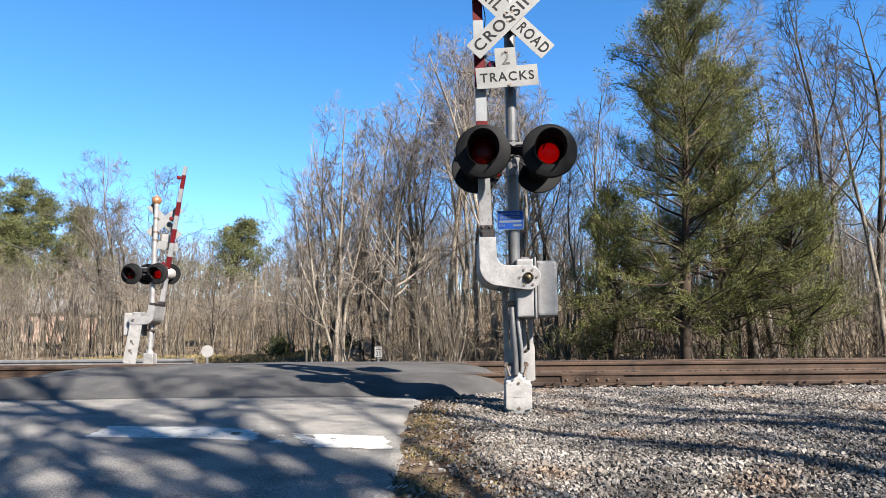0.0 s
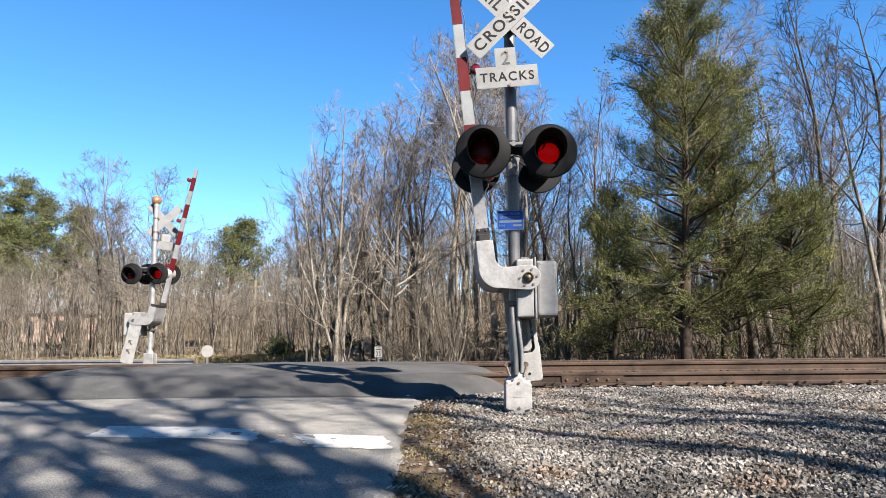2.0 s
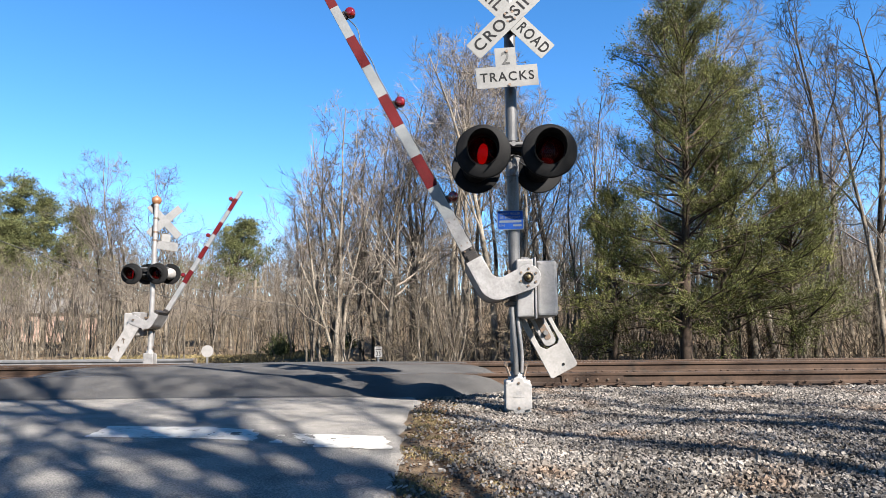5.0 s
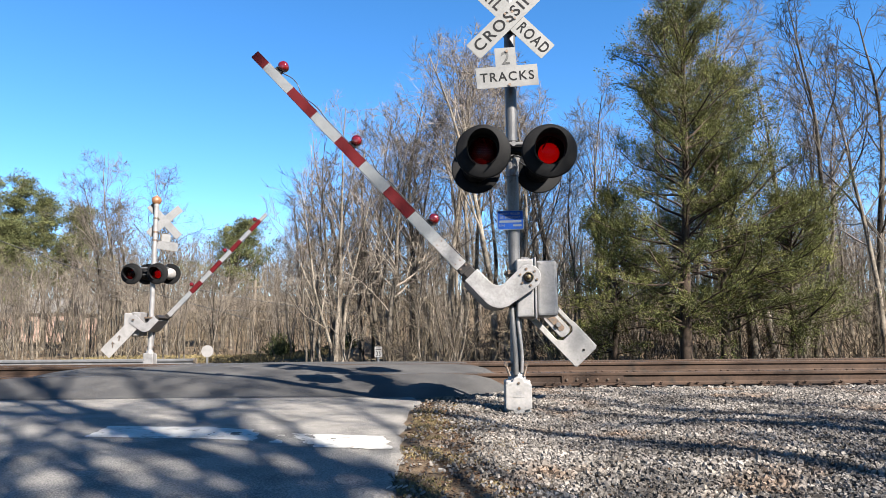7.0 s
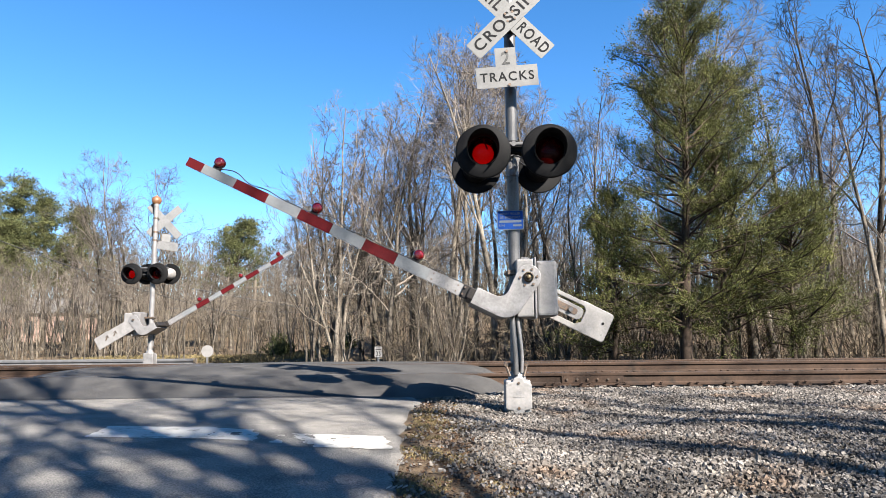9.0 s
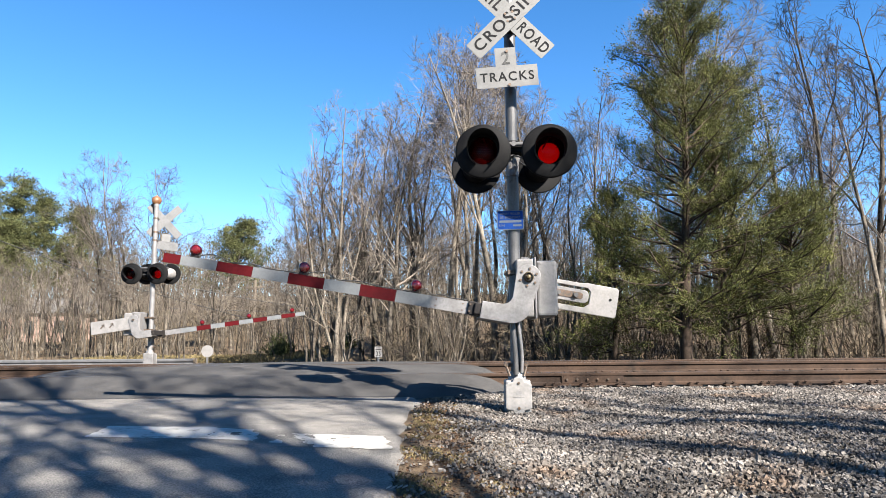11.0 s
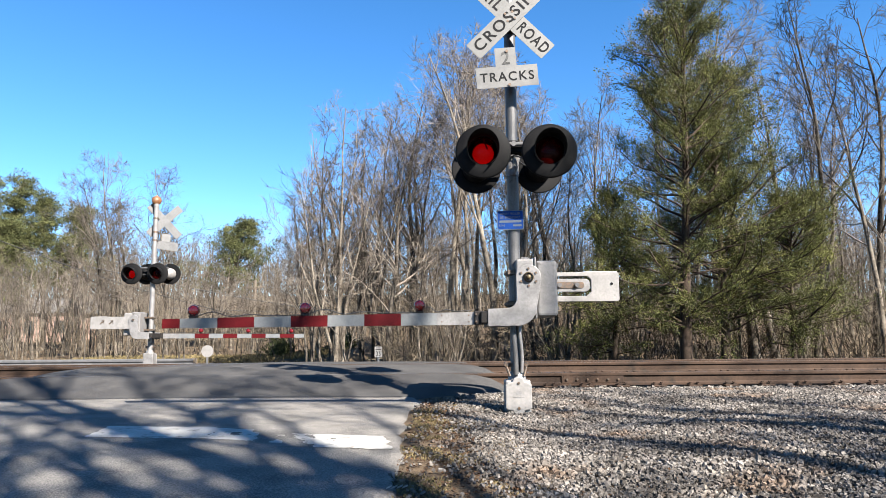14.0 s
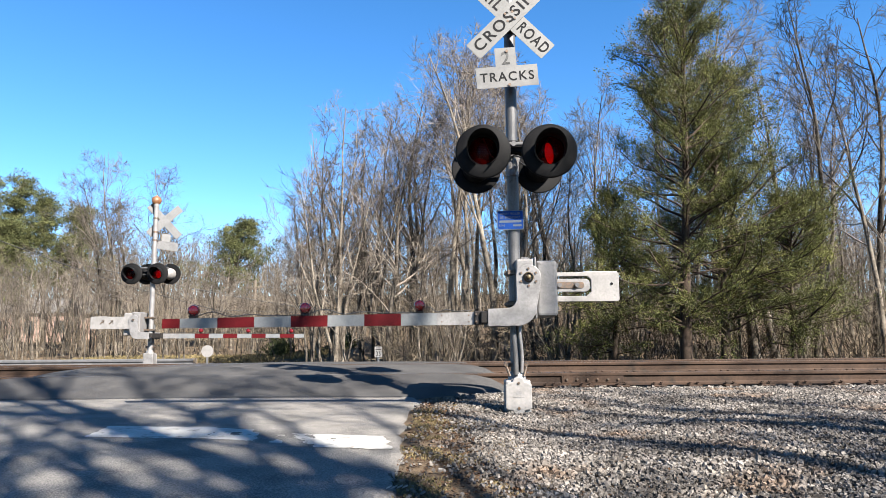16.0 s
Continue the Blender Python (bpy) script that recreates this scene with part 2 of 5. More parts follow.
def lettering(name, text, size, place, material, parent, width=None, space=1.22):
    """Raised letters in the xz plane, facing -y, centred on place."""
    cu = bpy.data.curves.new(name, "FONT")
    cu.body, cu.size, cu.align_x, cu.align_y, cu.extrude, cu.space_character = text, size, "CENTER", "CENTER", 0.0012, space
    cu.offset = size * 0.016
    ob = meshed(name, cu, material, parent)
    if width:
        xs = [v.co.x for v in ob.data.vertices]
        k = width / (max(xs) - min(xs))
        for v in ob.data.vertices:
            v.co.x *= k
    ob.matrix_basis = place @ pose(0, 0, 0, 90, 0, 0)
    return ob


class Tubes:
    """Gathers tapered tubes into one list of vertices and faces."""

    def __init__(self):
        self.v, self.f = [], []

    def add(self, pts, radii, sides=3, pointed=False):
        tip = None
        if pointed:
            tip, pts = pts[-1], pts[:-1]
        start = len(self.v)
        n = len(pts)
        for i, (p, r) in enumerate(zip(pts, radii)):
            d = (((tip if tip else pts[-1]) if i == n - 1 else pts[i + 1]) - pts[max(i - 1, 0)]).normalized()
            a = d.orthogonal().normalized()
            if i and a.dot(last) < 0.2:
                a = (last - d * last.dot(d)).normalized()
            last = a
            b = d.cross(a)
            for k in range(sides):
                w = 2 * math.pi * k / sides
                self.v.append(tuple(p + (a * math.cos(w) + b * math.sin(w)) * r))
        if tip:
            self.v.append(tuple(tip))
            e = len(self.v) - 1
            for k in range(sides):
                self.f.append((e - sides + k, e - sides + (k + 1) % sides, e))
        for i in range(n - 1):
            for k in range(sides):
                q = start + i * sides
                self.f.append((q + k, q + (k + 1) % sides, q + sides + (k + 1) % sides, q + sides + k))


# ---- the ground ----
def ramp(x, table):
    for (a, b), (c, d) in zip(table, table[1:]):
        if x <= c:
            return b + (d - b) * max(0.0, (x - a) / (c - a))
    return table[-1][1]


ROAD_Z = ((-40, -1.2), (0, 0.30), (4, 0.49), (6, 0.55), (9.25, 0.62), (10.3, 0.83), (10.6, 0.84), (12.0, 0.94), (14.6, 0.86), (17.0, 0.83), (20, 0.66), (26, 0.40), (60, 0.3), (900, 0.3))
LAND_Z = ((-40, -1.2), (0, 0.16), (3, 0.33), (5, 0.45), (7.9, 0.54), (9.4, 0.61), (17.6, 0.60), (20, 0.15), (24, 0.2), (34, 1.0), (60, 3.2), (120, 9.0), (900, 40.0))
ROAD_R, ROAD_L = -0.38, -7.2


def road_z(y):
    return ramp(y, ROAD_Z)


def land_z(x, y):
    z = ramp(y, LAND_Z)
    if x > 0.5 and 2 < y < 9.6:
        z += 0.10 * min(1.0, (x - 0.5) / 3) * math.sin(math.pi * (y - 2) / 7.6)
        z += 0.05 * noise.noise(Vector((x * 0.5, y * 0.5, 3)))
    if y > 20:
        z += min(1.0, (y - 20) / 12) * 0.5 * noise.noise(Vector((x * 0.08, y * 0.08, 7)))
        if x < -4:
            z = z + (0.35 + 0.012 * (y - 20) - z) * min(1.0, (-4 - x) / 4) * (1 if y < 60 else max(0.0, 1 - (y - 60) / 60))
    return z


def ground_z(x, y):
    """Land, sunk under the road so that the road's slab lies on it."""
    z = land_z(x, y)
    if y < 9.3 and -1.0 < x < 0.9:
        z += (road_z(y) - 0.018 - z) * min(1.0, (0.9 - x) / 1.1) * min(1.0, (9.3 - y) / 0.6)
    if y < 30:
        k = min(1.0, max(0.0, (ROAD_R + 0.25 - x) / 0.5)) * min(1.0, max(0.0, (x - ROAD_L + 0.8) / 0.8))
        z += (min(z, road_z(y) - 0.05) - z) * k
        if x < ROAD_L:
            z = min(z, road_z(y) - 0.05)
    return z


def sheet(name, xs, ys, height, material):
    v = [(x, y, height(x, y)) for y in ys for x in xs]
    w = len(xs)
    f = [(j * w + i, j * w + i + 1, (j + 1) * w + i + 1, (j + 1) * w + i) for j in range(len(ys) - 1) for i in range(w - 1)]
    return raw(name, v, f, material, smooth=True)


def steps(*spans):
    out = []
    for a, b, n in spans:
        out += [a + (b - a) * i / n for i in range(n)]
    return out + [spans[-1][1]]


ground = sheet("ground", steps((-900, -60, 12), (-60, -10, 25), (-10, 10, 80), (10, 60, 25), (60, 900, 12)),
               steps((-300, -40, 6), (-40, 0, 16), (0, 12, 60), (12, 40, 40), (40, 120, 25), (120, 900, 12)), ground_z, SOIL)
tagged(ground, "brown leaf-littered ground with patches of winter grass", "ground", kind="structure")


CROWN = ((ROAD_L, 0.0), (-5.5, 0.01), (-3.8, 0.02), (-2.0, 0.015), (-1.0, 0.005), (0.5, 0.0))


def road_top(x, y):
    return road_z(y) + ramp(x, CROWN)


def road_surface():
    """The old road up to the joint, and the newer asphalt over the crossing with its rounded lip."""
    ys = steps((-40, 0, 10), (0, 9.25, 37))
    v, f = [], []
    for y in ys:
        edge = ROAD_R + 0.14 * noise.noise(Vector((y * 1.3, 0.3, 0))) + 0.09 * noise.noise(Vector((y * 5, 0.7, 0)))
        for x, dz in ((ROAD_L, -0.2), (ROAD_L, 0), (-5.5, 0.01), (-3.8, 0.02), (-2.0, 0.015), (-1.0, 0.005), (edge - 0.10, 0.0), (edge, -0.008), (edge + 0.06, -0.06)):
            v.append((x, y, road_z(y) + dz))
    n = 9
    f = [(j * n + i, j * n + i + 1, (j + 1) * n + i + 1, (j + 1) * n + i) for j in range(len(ys) - 1) for i in range(n - 1)]
    road = tagged(raw("road", v, f, ASPHALT, smooth=True), "worn pale grey asphalt road climbing to the crossing", "road", kind="structure")
    ys = steps((9.15, 9.3, 3), (9.3, 10.6, 10), (10.6, 17.2, 16), (17.2, 26, 14), (26, 34, 4))
    v = []
    for y in ys:
        lip = 0.012 if y > 9.2 else -0.03
        k = min(1.0, max(0.0, (y - 9.1) / 0.9))
        right = -0.55 + 1.30 * k ** 0.6 + 0.05 * noise.noise(Vector((y * 2, 5, 0)))
        if y > 17.2:
            right -= 0.10 * (y - 17.2)
        left = -8.2 + 1.9 * min(1.0, max(0.0, (y - 9.2) / 1.4)) + 0.06 * noise.noise(Vector((y * 2, 9, 0)))
        if y > 17:
            left -= 1.5 * min(1.0, (y - 17) / 6)
        z = road_z(y) + lip
        drop = max(0.06, z - land_z(1.0, y) + 0.05)
        row = [(left - 0.5, z - drop), (left - 0.15, z - 0.05), (left + 0.3, z)]
        row += [(left + 0.3 + (right - left - 0.9) * i / 6, z + 0.015 * math.sin(math.pi * i / 6)) for i in range(1, 7)]
        row += [(right - 0.3, z - 0.012), (right - 0.05, z - 0.07), (right + 0.12, z - 0.16), (right + 0.32, z - drop)]
        v += [(x, y, h + 0.010 * noise.noise(Vector((x * 1.5, y * 1.5, 4)))) for x, h in row]
    n = 13
    f = [(j * n + i, j * n + i + 1, (j + 1) * n + i + 1, (j + 1) * n + i) for j in range(len(ys) - 1) for i in range(n - 1)]
    tagged(raw("road_crossing", v, f, PATCH, smooth=True), "newer dark grey asphalt ramp over the railway tracks", "road", kind="structure")
    # sealed joint between the two
    v, f = [], []
    for i in range(80):
        x = -7.5 + i * 0.088
        y = 9.14 + 0.03 * noise.noise(Vector((x * 2, 1, 0))) + 0.02 * (x + 3)
        w = 0.020 + 0.02 * abs(noise.noise(Vector((x * 4, 3, 0))))
        v += [(x, y - w, road_top(x, y) + 0.006), (x, y + w, road_top(x, y) + 0.010)]
        if i:
            f.append((2 * i - 2, 2 * i, 2 * i + 1, 2 * i - 1))
    tagged(raw("road_joint", v, f, TAR), "dark sealed joint across the asphalt", "road joint", kind="structure")
    # cracks wandering over the old surface
    rng = random.Random(5)
    v, f = [], []
    for k in range(13):
        x, y, a = rng.uniform(-6, -1), rng.uniform(3.8, 8.8), rng.uniform(-0.5, 0.5)
        for i in range(rng.randint(14, 34)):
            w = rng.uniform(0.002, 0.006)
            z = road_top(x, y) + 0.003
            v += [(x - w * math.sin(a), y - w, z), (x + w * math.sin(a), y + w, z)]
            if i:
                q = len(v)
                f.append((q - 4, q - 2, q - 1, q - 3))
            a += rng.uniform(-0.45, 0.45)
            a *= 0.9
            x, y = min(x + 0.07 * math.cos(a), -0.6), y + 0.07 * math.sin(a)
    tagged(raw("road_cracks", v, f, TAR), "fine dark cracks in the old asphalt", "road crack", kind="structure")


def stop_line():
    """Three worn stretches of one painted stop line, with ragged ends."""
    line = tagged(new("stop_line"), "worn white painted stop line on the asphalt", "road marking", kind="structure")
    rng = random.Random(2)
    for x0, x1, near, far, keep in ((-3.02, -1.98, 5.98, 6.62, 0.95), (-1.98, -1.60, 5.88, 6.46, 0.9), (-1.60, -1.02, 5.72, 6.22, 0.5), (-1.02, -0.40, 5.50, 6.10, 0.97)):
        nx, ny = max(4, int((x1 - x0) / 0.016)), 34
        v, f = [], []
        for j in range(ny + 1):
            for i in range(nx + 1):
                x = x0 + (x1 - x0) * i / nx
                t = j / ny
                y = near - 0.10 * i / nx + (far - near) * t
                x += -0.10 * t + 0.04 * noise.noise(Vector((x * 3, y * 9, 8))) * (1 if i in (0, nx) else 0.4)
                y += 0.025 * noise.noise(Vector((x * 6, 2, y))) * (1 if j in (0, ny) else 0.3)
                v.append((x, y, road_top(x, y) + 0.004))
        w = nx + 1
        for j in range(ny):
            for i in range(nx):
                a = v[j * w + i]
                hole = 0.5 + 0.5 * noise.noise(Vector((a[0] * 7, a[1] * 3.5, 2))) + 0.18 * noise.noise(Vector((a[0] * 25, a[1] * 25, 5)))
                if hole < keep * 0.84:
                    f.append((j * w + i, j * w + i + 1, (j + 1) * w + i + 1, (j + 1) * w + i))
        raw("painted_stretch", v, f, LINE, line)
    return line


road_surface()
stop_line()


# ---- the railway: two tracks across the road ----
RAIL_PROFILE = ((-0.076, 0), (0.076, 0), (0.076, 0.012), (0.02, 0.03), (0.009, 0.05), (0.009, 0.125), (0.036, 0.142), (0.037, 0.172),
                (0.028, 0.186), (-0.028, 0.186), (-0.037, 0.172), (-0.036, 0.142), (-0.009, 0.125), (-0.009, 0.05), (-0.02, 0.03), (-0.076, 0.012))
RAIL_TOP = 0.855


def rail(parent, y, x0, x1, up=0.0):
    k = len(RAIL_PROFILE)
    v = [(x, y + a, RAIL_TOP + up - 0.186 + b) for x in (x0, x1) for a, b in RAIL_PROFILE]
    f = [(i, (i + 1) % k, k + (i + 1) % k, k + i) for i in range(k)] + [tuple(range(k))[::-1], tuple(range(k, 2 * k))]
    r = raw("rail", v, f, RAIL, parent)
    v = [(x, y + a, RAIL_TOP + up + 0.0015) for x in (x0, x1) for a in (-0.026, 0.026)]
    raw("running_surface", v, [(0, 1, 3, 2)], RAILTOP, r, "polished bright strip worn by wheels")
    return r


def joint_bar(parent, x, y):
    bm = bmesh.new()
    box(bm, x - 0.46, x + 0.46, y - 0.030, y - 0.011, RAIL_TOP - 0.155, RAIL_TOP - 0.046, 0.004, 1)
    bar = part("joint_bar", bm, RAIL, parent)
    for i in range(6):
        bm = bmesh.new()
        rod(bm, (x - 0.38 + i * 0.152, y - 0.055, RAIL_TOP - 0.10), (x - 0.38 + i * 0.152, y - 0.028, RAIL_TOP - 0.10), 0.017, sides=6)
        part("bolt", bm, BOLT, bar)


tie_mesh, spike_mesh, plate_mesh = [], [], []


def track(y, label, cant=0.0):
    t = tagged(new("railway_track"), label, "railway track", group="tracks over the road", kind="structure")
    for dy in (-0.7525, 0.7525):
        for x0, x1 in ((-60, 60),):
            r = rail(t, y + dy, x0, x1, cant if dy > 0 else 0.0)
    for jx in (2.2, 12.0, -8.6):
        joint_bar(t, jx, y - 0.7525)
    rng = random.Random(int(y * 10))
    if not tie_mesh:
        bm = bmesh.new()
        box(bm, -0.115, 0.115, -1.3, 1.3, -0.17, 0, 0.012, 1)
        a = part("tie", bm, TIE, t)
        bm = bmesh.new()
        box(bm, -0.10, 0.10, -0.17, 0.17, 0, 0.02, 0.004, 1)
        b = part("tie_plate", bm, RAIL, t)
        bm = bmesh.new()
        rod(bm, (0, 0, 0), (0, 0, 0.03), 0.009, sides=6)
        box(bm, -0.018, 0.018, -0.02, 0.014, 0.028, 0.044, 0.004, 1)
        c = part("spike", bm, RAIL, t)
        for m, o in ((tie_mesh, a), (plate_mesh, b), (spike_mesh, c)):
            m.append(o.data)
            bpy.data.objects.remove(o)
    x = -26.0
    while x < 26:
        if not -6.4 < x < 0.9:
            o = new("tie", tie_mesh[0])
            o.parent = t
            o.matrix_basis = pose(x, y + rng.uniform(-0.04, 0.04), RAIL_TOP - 0.208 + cant / 2, math.degrees(math.atan2(cant, 1.505)), 0, rng.uniform(-1, 1))
            if 0.9 < x < 12 and y < 12:
                for dy in (-0.7525, 0.7525):
                    o = new("tie_plate", plate_mesh[0])
                    o.parent = t
                    o.matrix_basis = pose(x, y + dy, RAIL_TOP - 0.207 + (cant if dy > 0 else 0.0))
                    for dx, s in ((-0.06, -1), (0.05, -1)):
                        o = new("spike", spike_mesh[0])
                        o.parent = t
                        o.matrix_basis = pose(x + dx, y + dy + s * 0.095, RAIL_TOP - 0.187 + (cant if dy > 0 else 0.0), 0, 0, 0 if s > 0 else 180)
        x += 0.53
    return t


track(11.25, "rusty steel rails on dark timber ties in grey ballast", 0.10)
track(15.6, "second pair of rusty rails on timber ties")


# ---- ballast ----
def stone_shape(rng):
    """A crushed block: a cube with pulled and sheared corners."""
    vs = [[x, y, z] for z in (-0.5, 0.5) for y in (-0.5, 0.5) for x in (-0.5, 0.5)]
    for p in vs:
        k = rng.uniform(0.62, 1.14)
        for i in range(3):
            p[i] = p[i] * k + rng.uniform(-0.11, 0.11)
    fs = [(0, 2, 1), (1, 2, 3), (4, 5, 6), (5, 7, 6), (0, 1, 5), (0, 5, 4), (2, 6, 7), (2, 7, 3), (0, 4, 6), (0, 6, 2), (1, 3, 7), (1, 7, 5)]
    return np.array(vs), fs


def edge_x(y):
    """Where the stones begin beside the road."""
    return 0.15 + 0.07 * (7.5 - y) * (1 if y < 7.5 else 0) + 0.35 * noise.noise(Vector((y * 1.1, 3, 0)))


def ballast():
    bed = tagged(new("ballast"), "loose grey crushed-stone ballast along the track", "ballast", kind="structure")
    rng = random.Random(11)
    shapes = [stone_shape(rng) for _ in range(24)]
    meshes = []
    for vs, fs in shapes:
        me = bpy.data.meshes.new("stone")
        me.from_pydata([tuple(p) for p in vs], [], fs)
        me.materials.append(STONE_ONE)
        meshes.append(me)
    allv, allf, total, single = [], [], 0, 0
    count = 68000
    for k in range(count):
        u = rng.random()
        y = 3.6 + 6.8 * u ** 0.85
        far_edge = 0.66 * y + 0.4
        lo = -0.35
        x = lo + (far_edge - lo) * rng.random()
        e = edge_x(y)
        if x < e and rng.random() > max(0.06, 0.34 - 0.8 * (e - x)):
            continue
        if y > 9.0 and x < -0.25 + 1.3 * min(1.0, max(0.0, (y - 9.1) / 0.9)) ** 0.6:
            continue
        if (x - 0.83) ** 2 + (y - 7.9) ** 2 < 0.02:
            continue
        size = rng.uniform(0.010, 0.022) * (1.4 if rng.random() < 0.10 else 1) * (1 + 0.05 * max(0.0, y - 6))
        sc = np.array([size * rng.uniform(0.9, 1.5), size * rng.uniform(0.8, 1.2), size * rng.uniform(0.6, 1.0)])
        rot = Euler((rng.gauss(0, 0.7), rng.gauss(0, 0.7), rng.uniform(0, 6.28)))
        z = ground_z(x, y) + 0.016 + size * rng.uniform(-0.2, 0.5)
        if 3.6 < y < 4.8 and 0.5 < x < 2.6 and size > 0.021 and single < 300:
            o = new("stone", meshes[rng.randrange(24)])
            o.parent = bed
            o.matrix_basis = Matrix.LocRotScale((x, y, z), rot, Vector(sc))
            single += 1
            continue
        vs, fs = shapes[rng.randrange(24)]
        pts = (vs * sc) @ np.array(rot.to_matrix()).T + np.array((x, y, z))
        allv.append(pts)
        allf.append(np.array(fs) + total)
        total += len(vs)
    # between and beyond the rails, coarser
    for k in range(5000):
        y = rng.uniform(10.2, 18.2)
        x = rng.uniform(1.0, 13.0) if rng.random() < 0.75 else rng.uniform(-14, -6.6)
        size = rng.uniform(0.045, 0.08)
        sc = np.array([size, size * 0.9, size * 0.7])
        rot = Euler((rng.uniform(-0.5, 0.5), rng.uniform(-0.5, 0.5), rng.uniform(0, 6.28)))
        vs, fs = shapes[rng.randrange(24)]
        allv.append((vs * sc) @ np.array(rot.to_matrix()).T + np.array((x, y, ground_z(x, y) + rng.uniform(0.0, 0.03))))
        allf.append(np.array(fs) + total)
        total += len(vs)
    o = raw("loose_stones", np.concatenate(allv).tolist(), np.concatenate(allf).tolist(), STONE, bed)
    o["kind"] = "stuff"
    # dusty bed under the stones
    xs, ys = steps((0.0, 14, 50)), steps((2.0, 9.6, 30), (9.6, 18.0, 16))
    o = sheet("ballast_bed", xs, ys, lambda x, y: ground_z(x, y) + (0.003 if x > 0.01 else -0.05), GRIT)
    for v in o.data.vertices:
        if v.co.x < 0.3 and v.co.y < 9:
            v.co.x = edge_x(v.co.y) - 0.05 + v.co.x * 0.5
            v.co.z = ground_z(v.co.x, v.co.y) + 0.006
        elif v.co.y >= 9 and v.co.x < 1.0:
            v.co.x = 1.0
    o.parent = bed


ballast()


# ---- crossing signals ----
def signal_light(parent, place, face_yaw, tilt=0.0):
    """A round black background with hood, red roundel and bowl. Faces -y before its turn. Returns the lamp bowl, which turns."""
    bm = bmesh.new()
    turned(bm, ((0.150, 0.0), (0.20, 0.004), (0.285, 0.012), (0.303, 0.022), (0.305, 0.035), (0.290, 0.040), (0.16, 0.022)), 40)
    lamp = part("signal_light", bm, BLACK, parent, "round black background with a red lamp under a hood", smooth=True)
    lamp.matrix_basis = place @ pose(0, 0, 0, tilt, 0, face_yaw)
    bm = bmesh.new()
    turned(bm, ((0.165, 0.02), (0.17, 0.10), (0.155, 0.19), (0.11, 0.27), (0.04, 0.31), (0.0005, 0.315)), 28)
    part("housing", bm, WHITE if -0.4 < place.translation.y < -0.33 and place.translation.x < 0 else BLACK, lamp, smooth=True)
    # hood: an open shell, long above and cut back below
    v, f = [], []
    n = 28
    for ring, (rad, reach) in enumerate(((0.168, 0.0), (0.176, 1.0), (0.170, 1.0), (0.162, 0.0))):
        for i in range(n + 1):
            a = radians(-62 + 304 * i / n)
            depth = 0.085 + 0.19 * max(0.0, (math.sin(a) + 0.55) / 1.55)
            v.append((rad * math.cos(a), -depth * reach, rad * math.sin(a)))
    w = n + 1
    for r in range(3):
        f += [(r * w + i, r * w + i + 1, (r + 1) * w + i + 1, (r + 1) * w + i) for i in range(n)]
    raw("hood", v, f, BLACK, lamp, smooth=True)
    bm = bmesh.new()
    turned(bm, ((0.152, -0.004), (0.13, -0.020), (0.08, -0.036), (0.03, -0.042), (0.0005, -0.043)), 32)
    lens = part("lens", bm, LENS, lamp, "domed red glass roundel", smooth=True)
    bm = bmesh.new()
    for i in range(13):
        for j in range(13):
            x, z = (i - 6) * 0.021 + (j % 2) * 0.0105, (j - 6) * 0.0185
            if x * x + z * z < 0.125 ** 2:
                y = -0.043 + 0.040 * (x * x + z * z) / 0.152 ** 2
                rod(bm, (x, y - 0.004, z), (x, y + 0.004, z), 0.0045, sides=5)
    part("lens_stud", bm, UNLIT, lamp)
    # bowl: added turning part imitating the flash, glowing on one side, dark on the other
    bm = bmesh.new()
    turned(bm, ((0.118, -0.006), (0.06, 0.008), (0.0005, 0.012)), 24)
    lit_faces = len(bm.faces)
    turned(bm, ((0.121, -0.008), (0.121, 0.006), (0.06, 0.020), (0.0005, 0.024)), 24)
    bm.faces.ensure_lookup_table()
    for i, f in enumerate(bm.faces):
        f.material_index = 0 if i < lit_faces else 1
    bowl = part("flash_bowl", bm, LIT, lamp, "added turning lamp bowl, glowing front for on, dark back for off")
    bowl.data.materials.append(UNLIT)
    bowl.matrix_basis = pose(0, 0.135, 0)
    return lamp, bowl


def gate_outline():
    """The front bracket of the gate arm, with the arm level: hub, neck, elbow, shoe."""
    pts = [(0.14 * math.cos(radians(a)), 0.14 * math.sin(radians(a))) for a in range(-10, 171, 15)]
    pts += [(-0.135, -0.20)]
    pts += [(-0.135 - 0.11 + 0.11 * math.cos(radians(a)), -0.23 + 0.11 * math.sin(radians(a))) for a in range(0, -91, -15)]
    pts += [(-0.455, -0.345), (-0.455, -0.535), (-0.13, -0.535)]
    pts += [(-0.13 + 0.22 * math.cos(radians(a)), -0.315 + 0.22 * math.sin(radians(a))) for a in range(-78, 1, 13)]
    pts += [(0.115, -0.18)]
    return pts


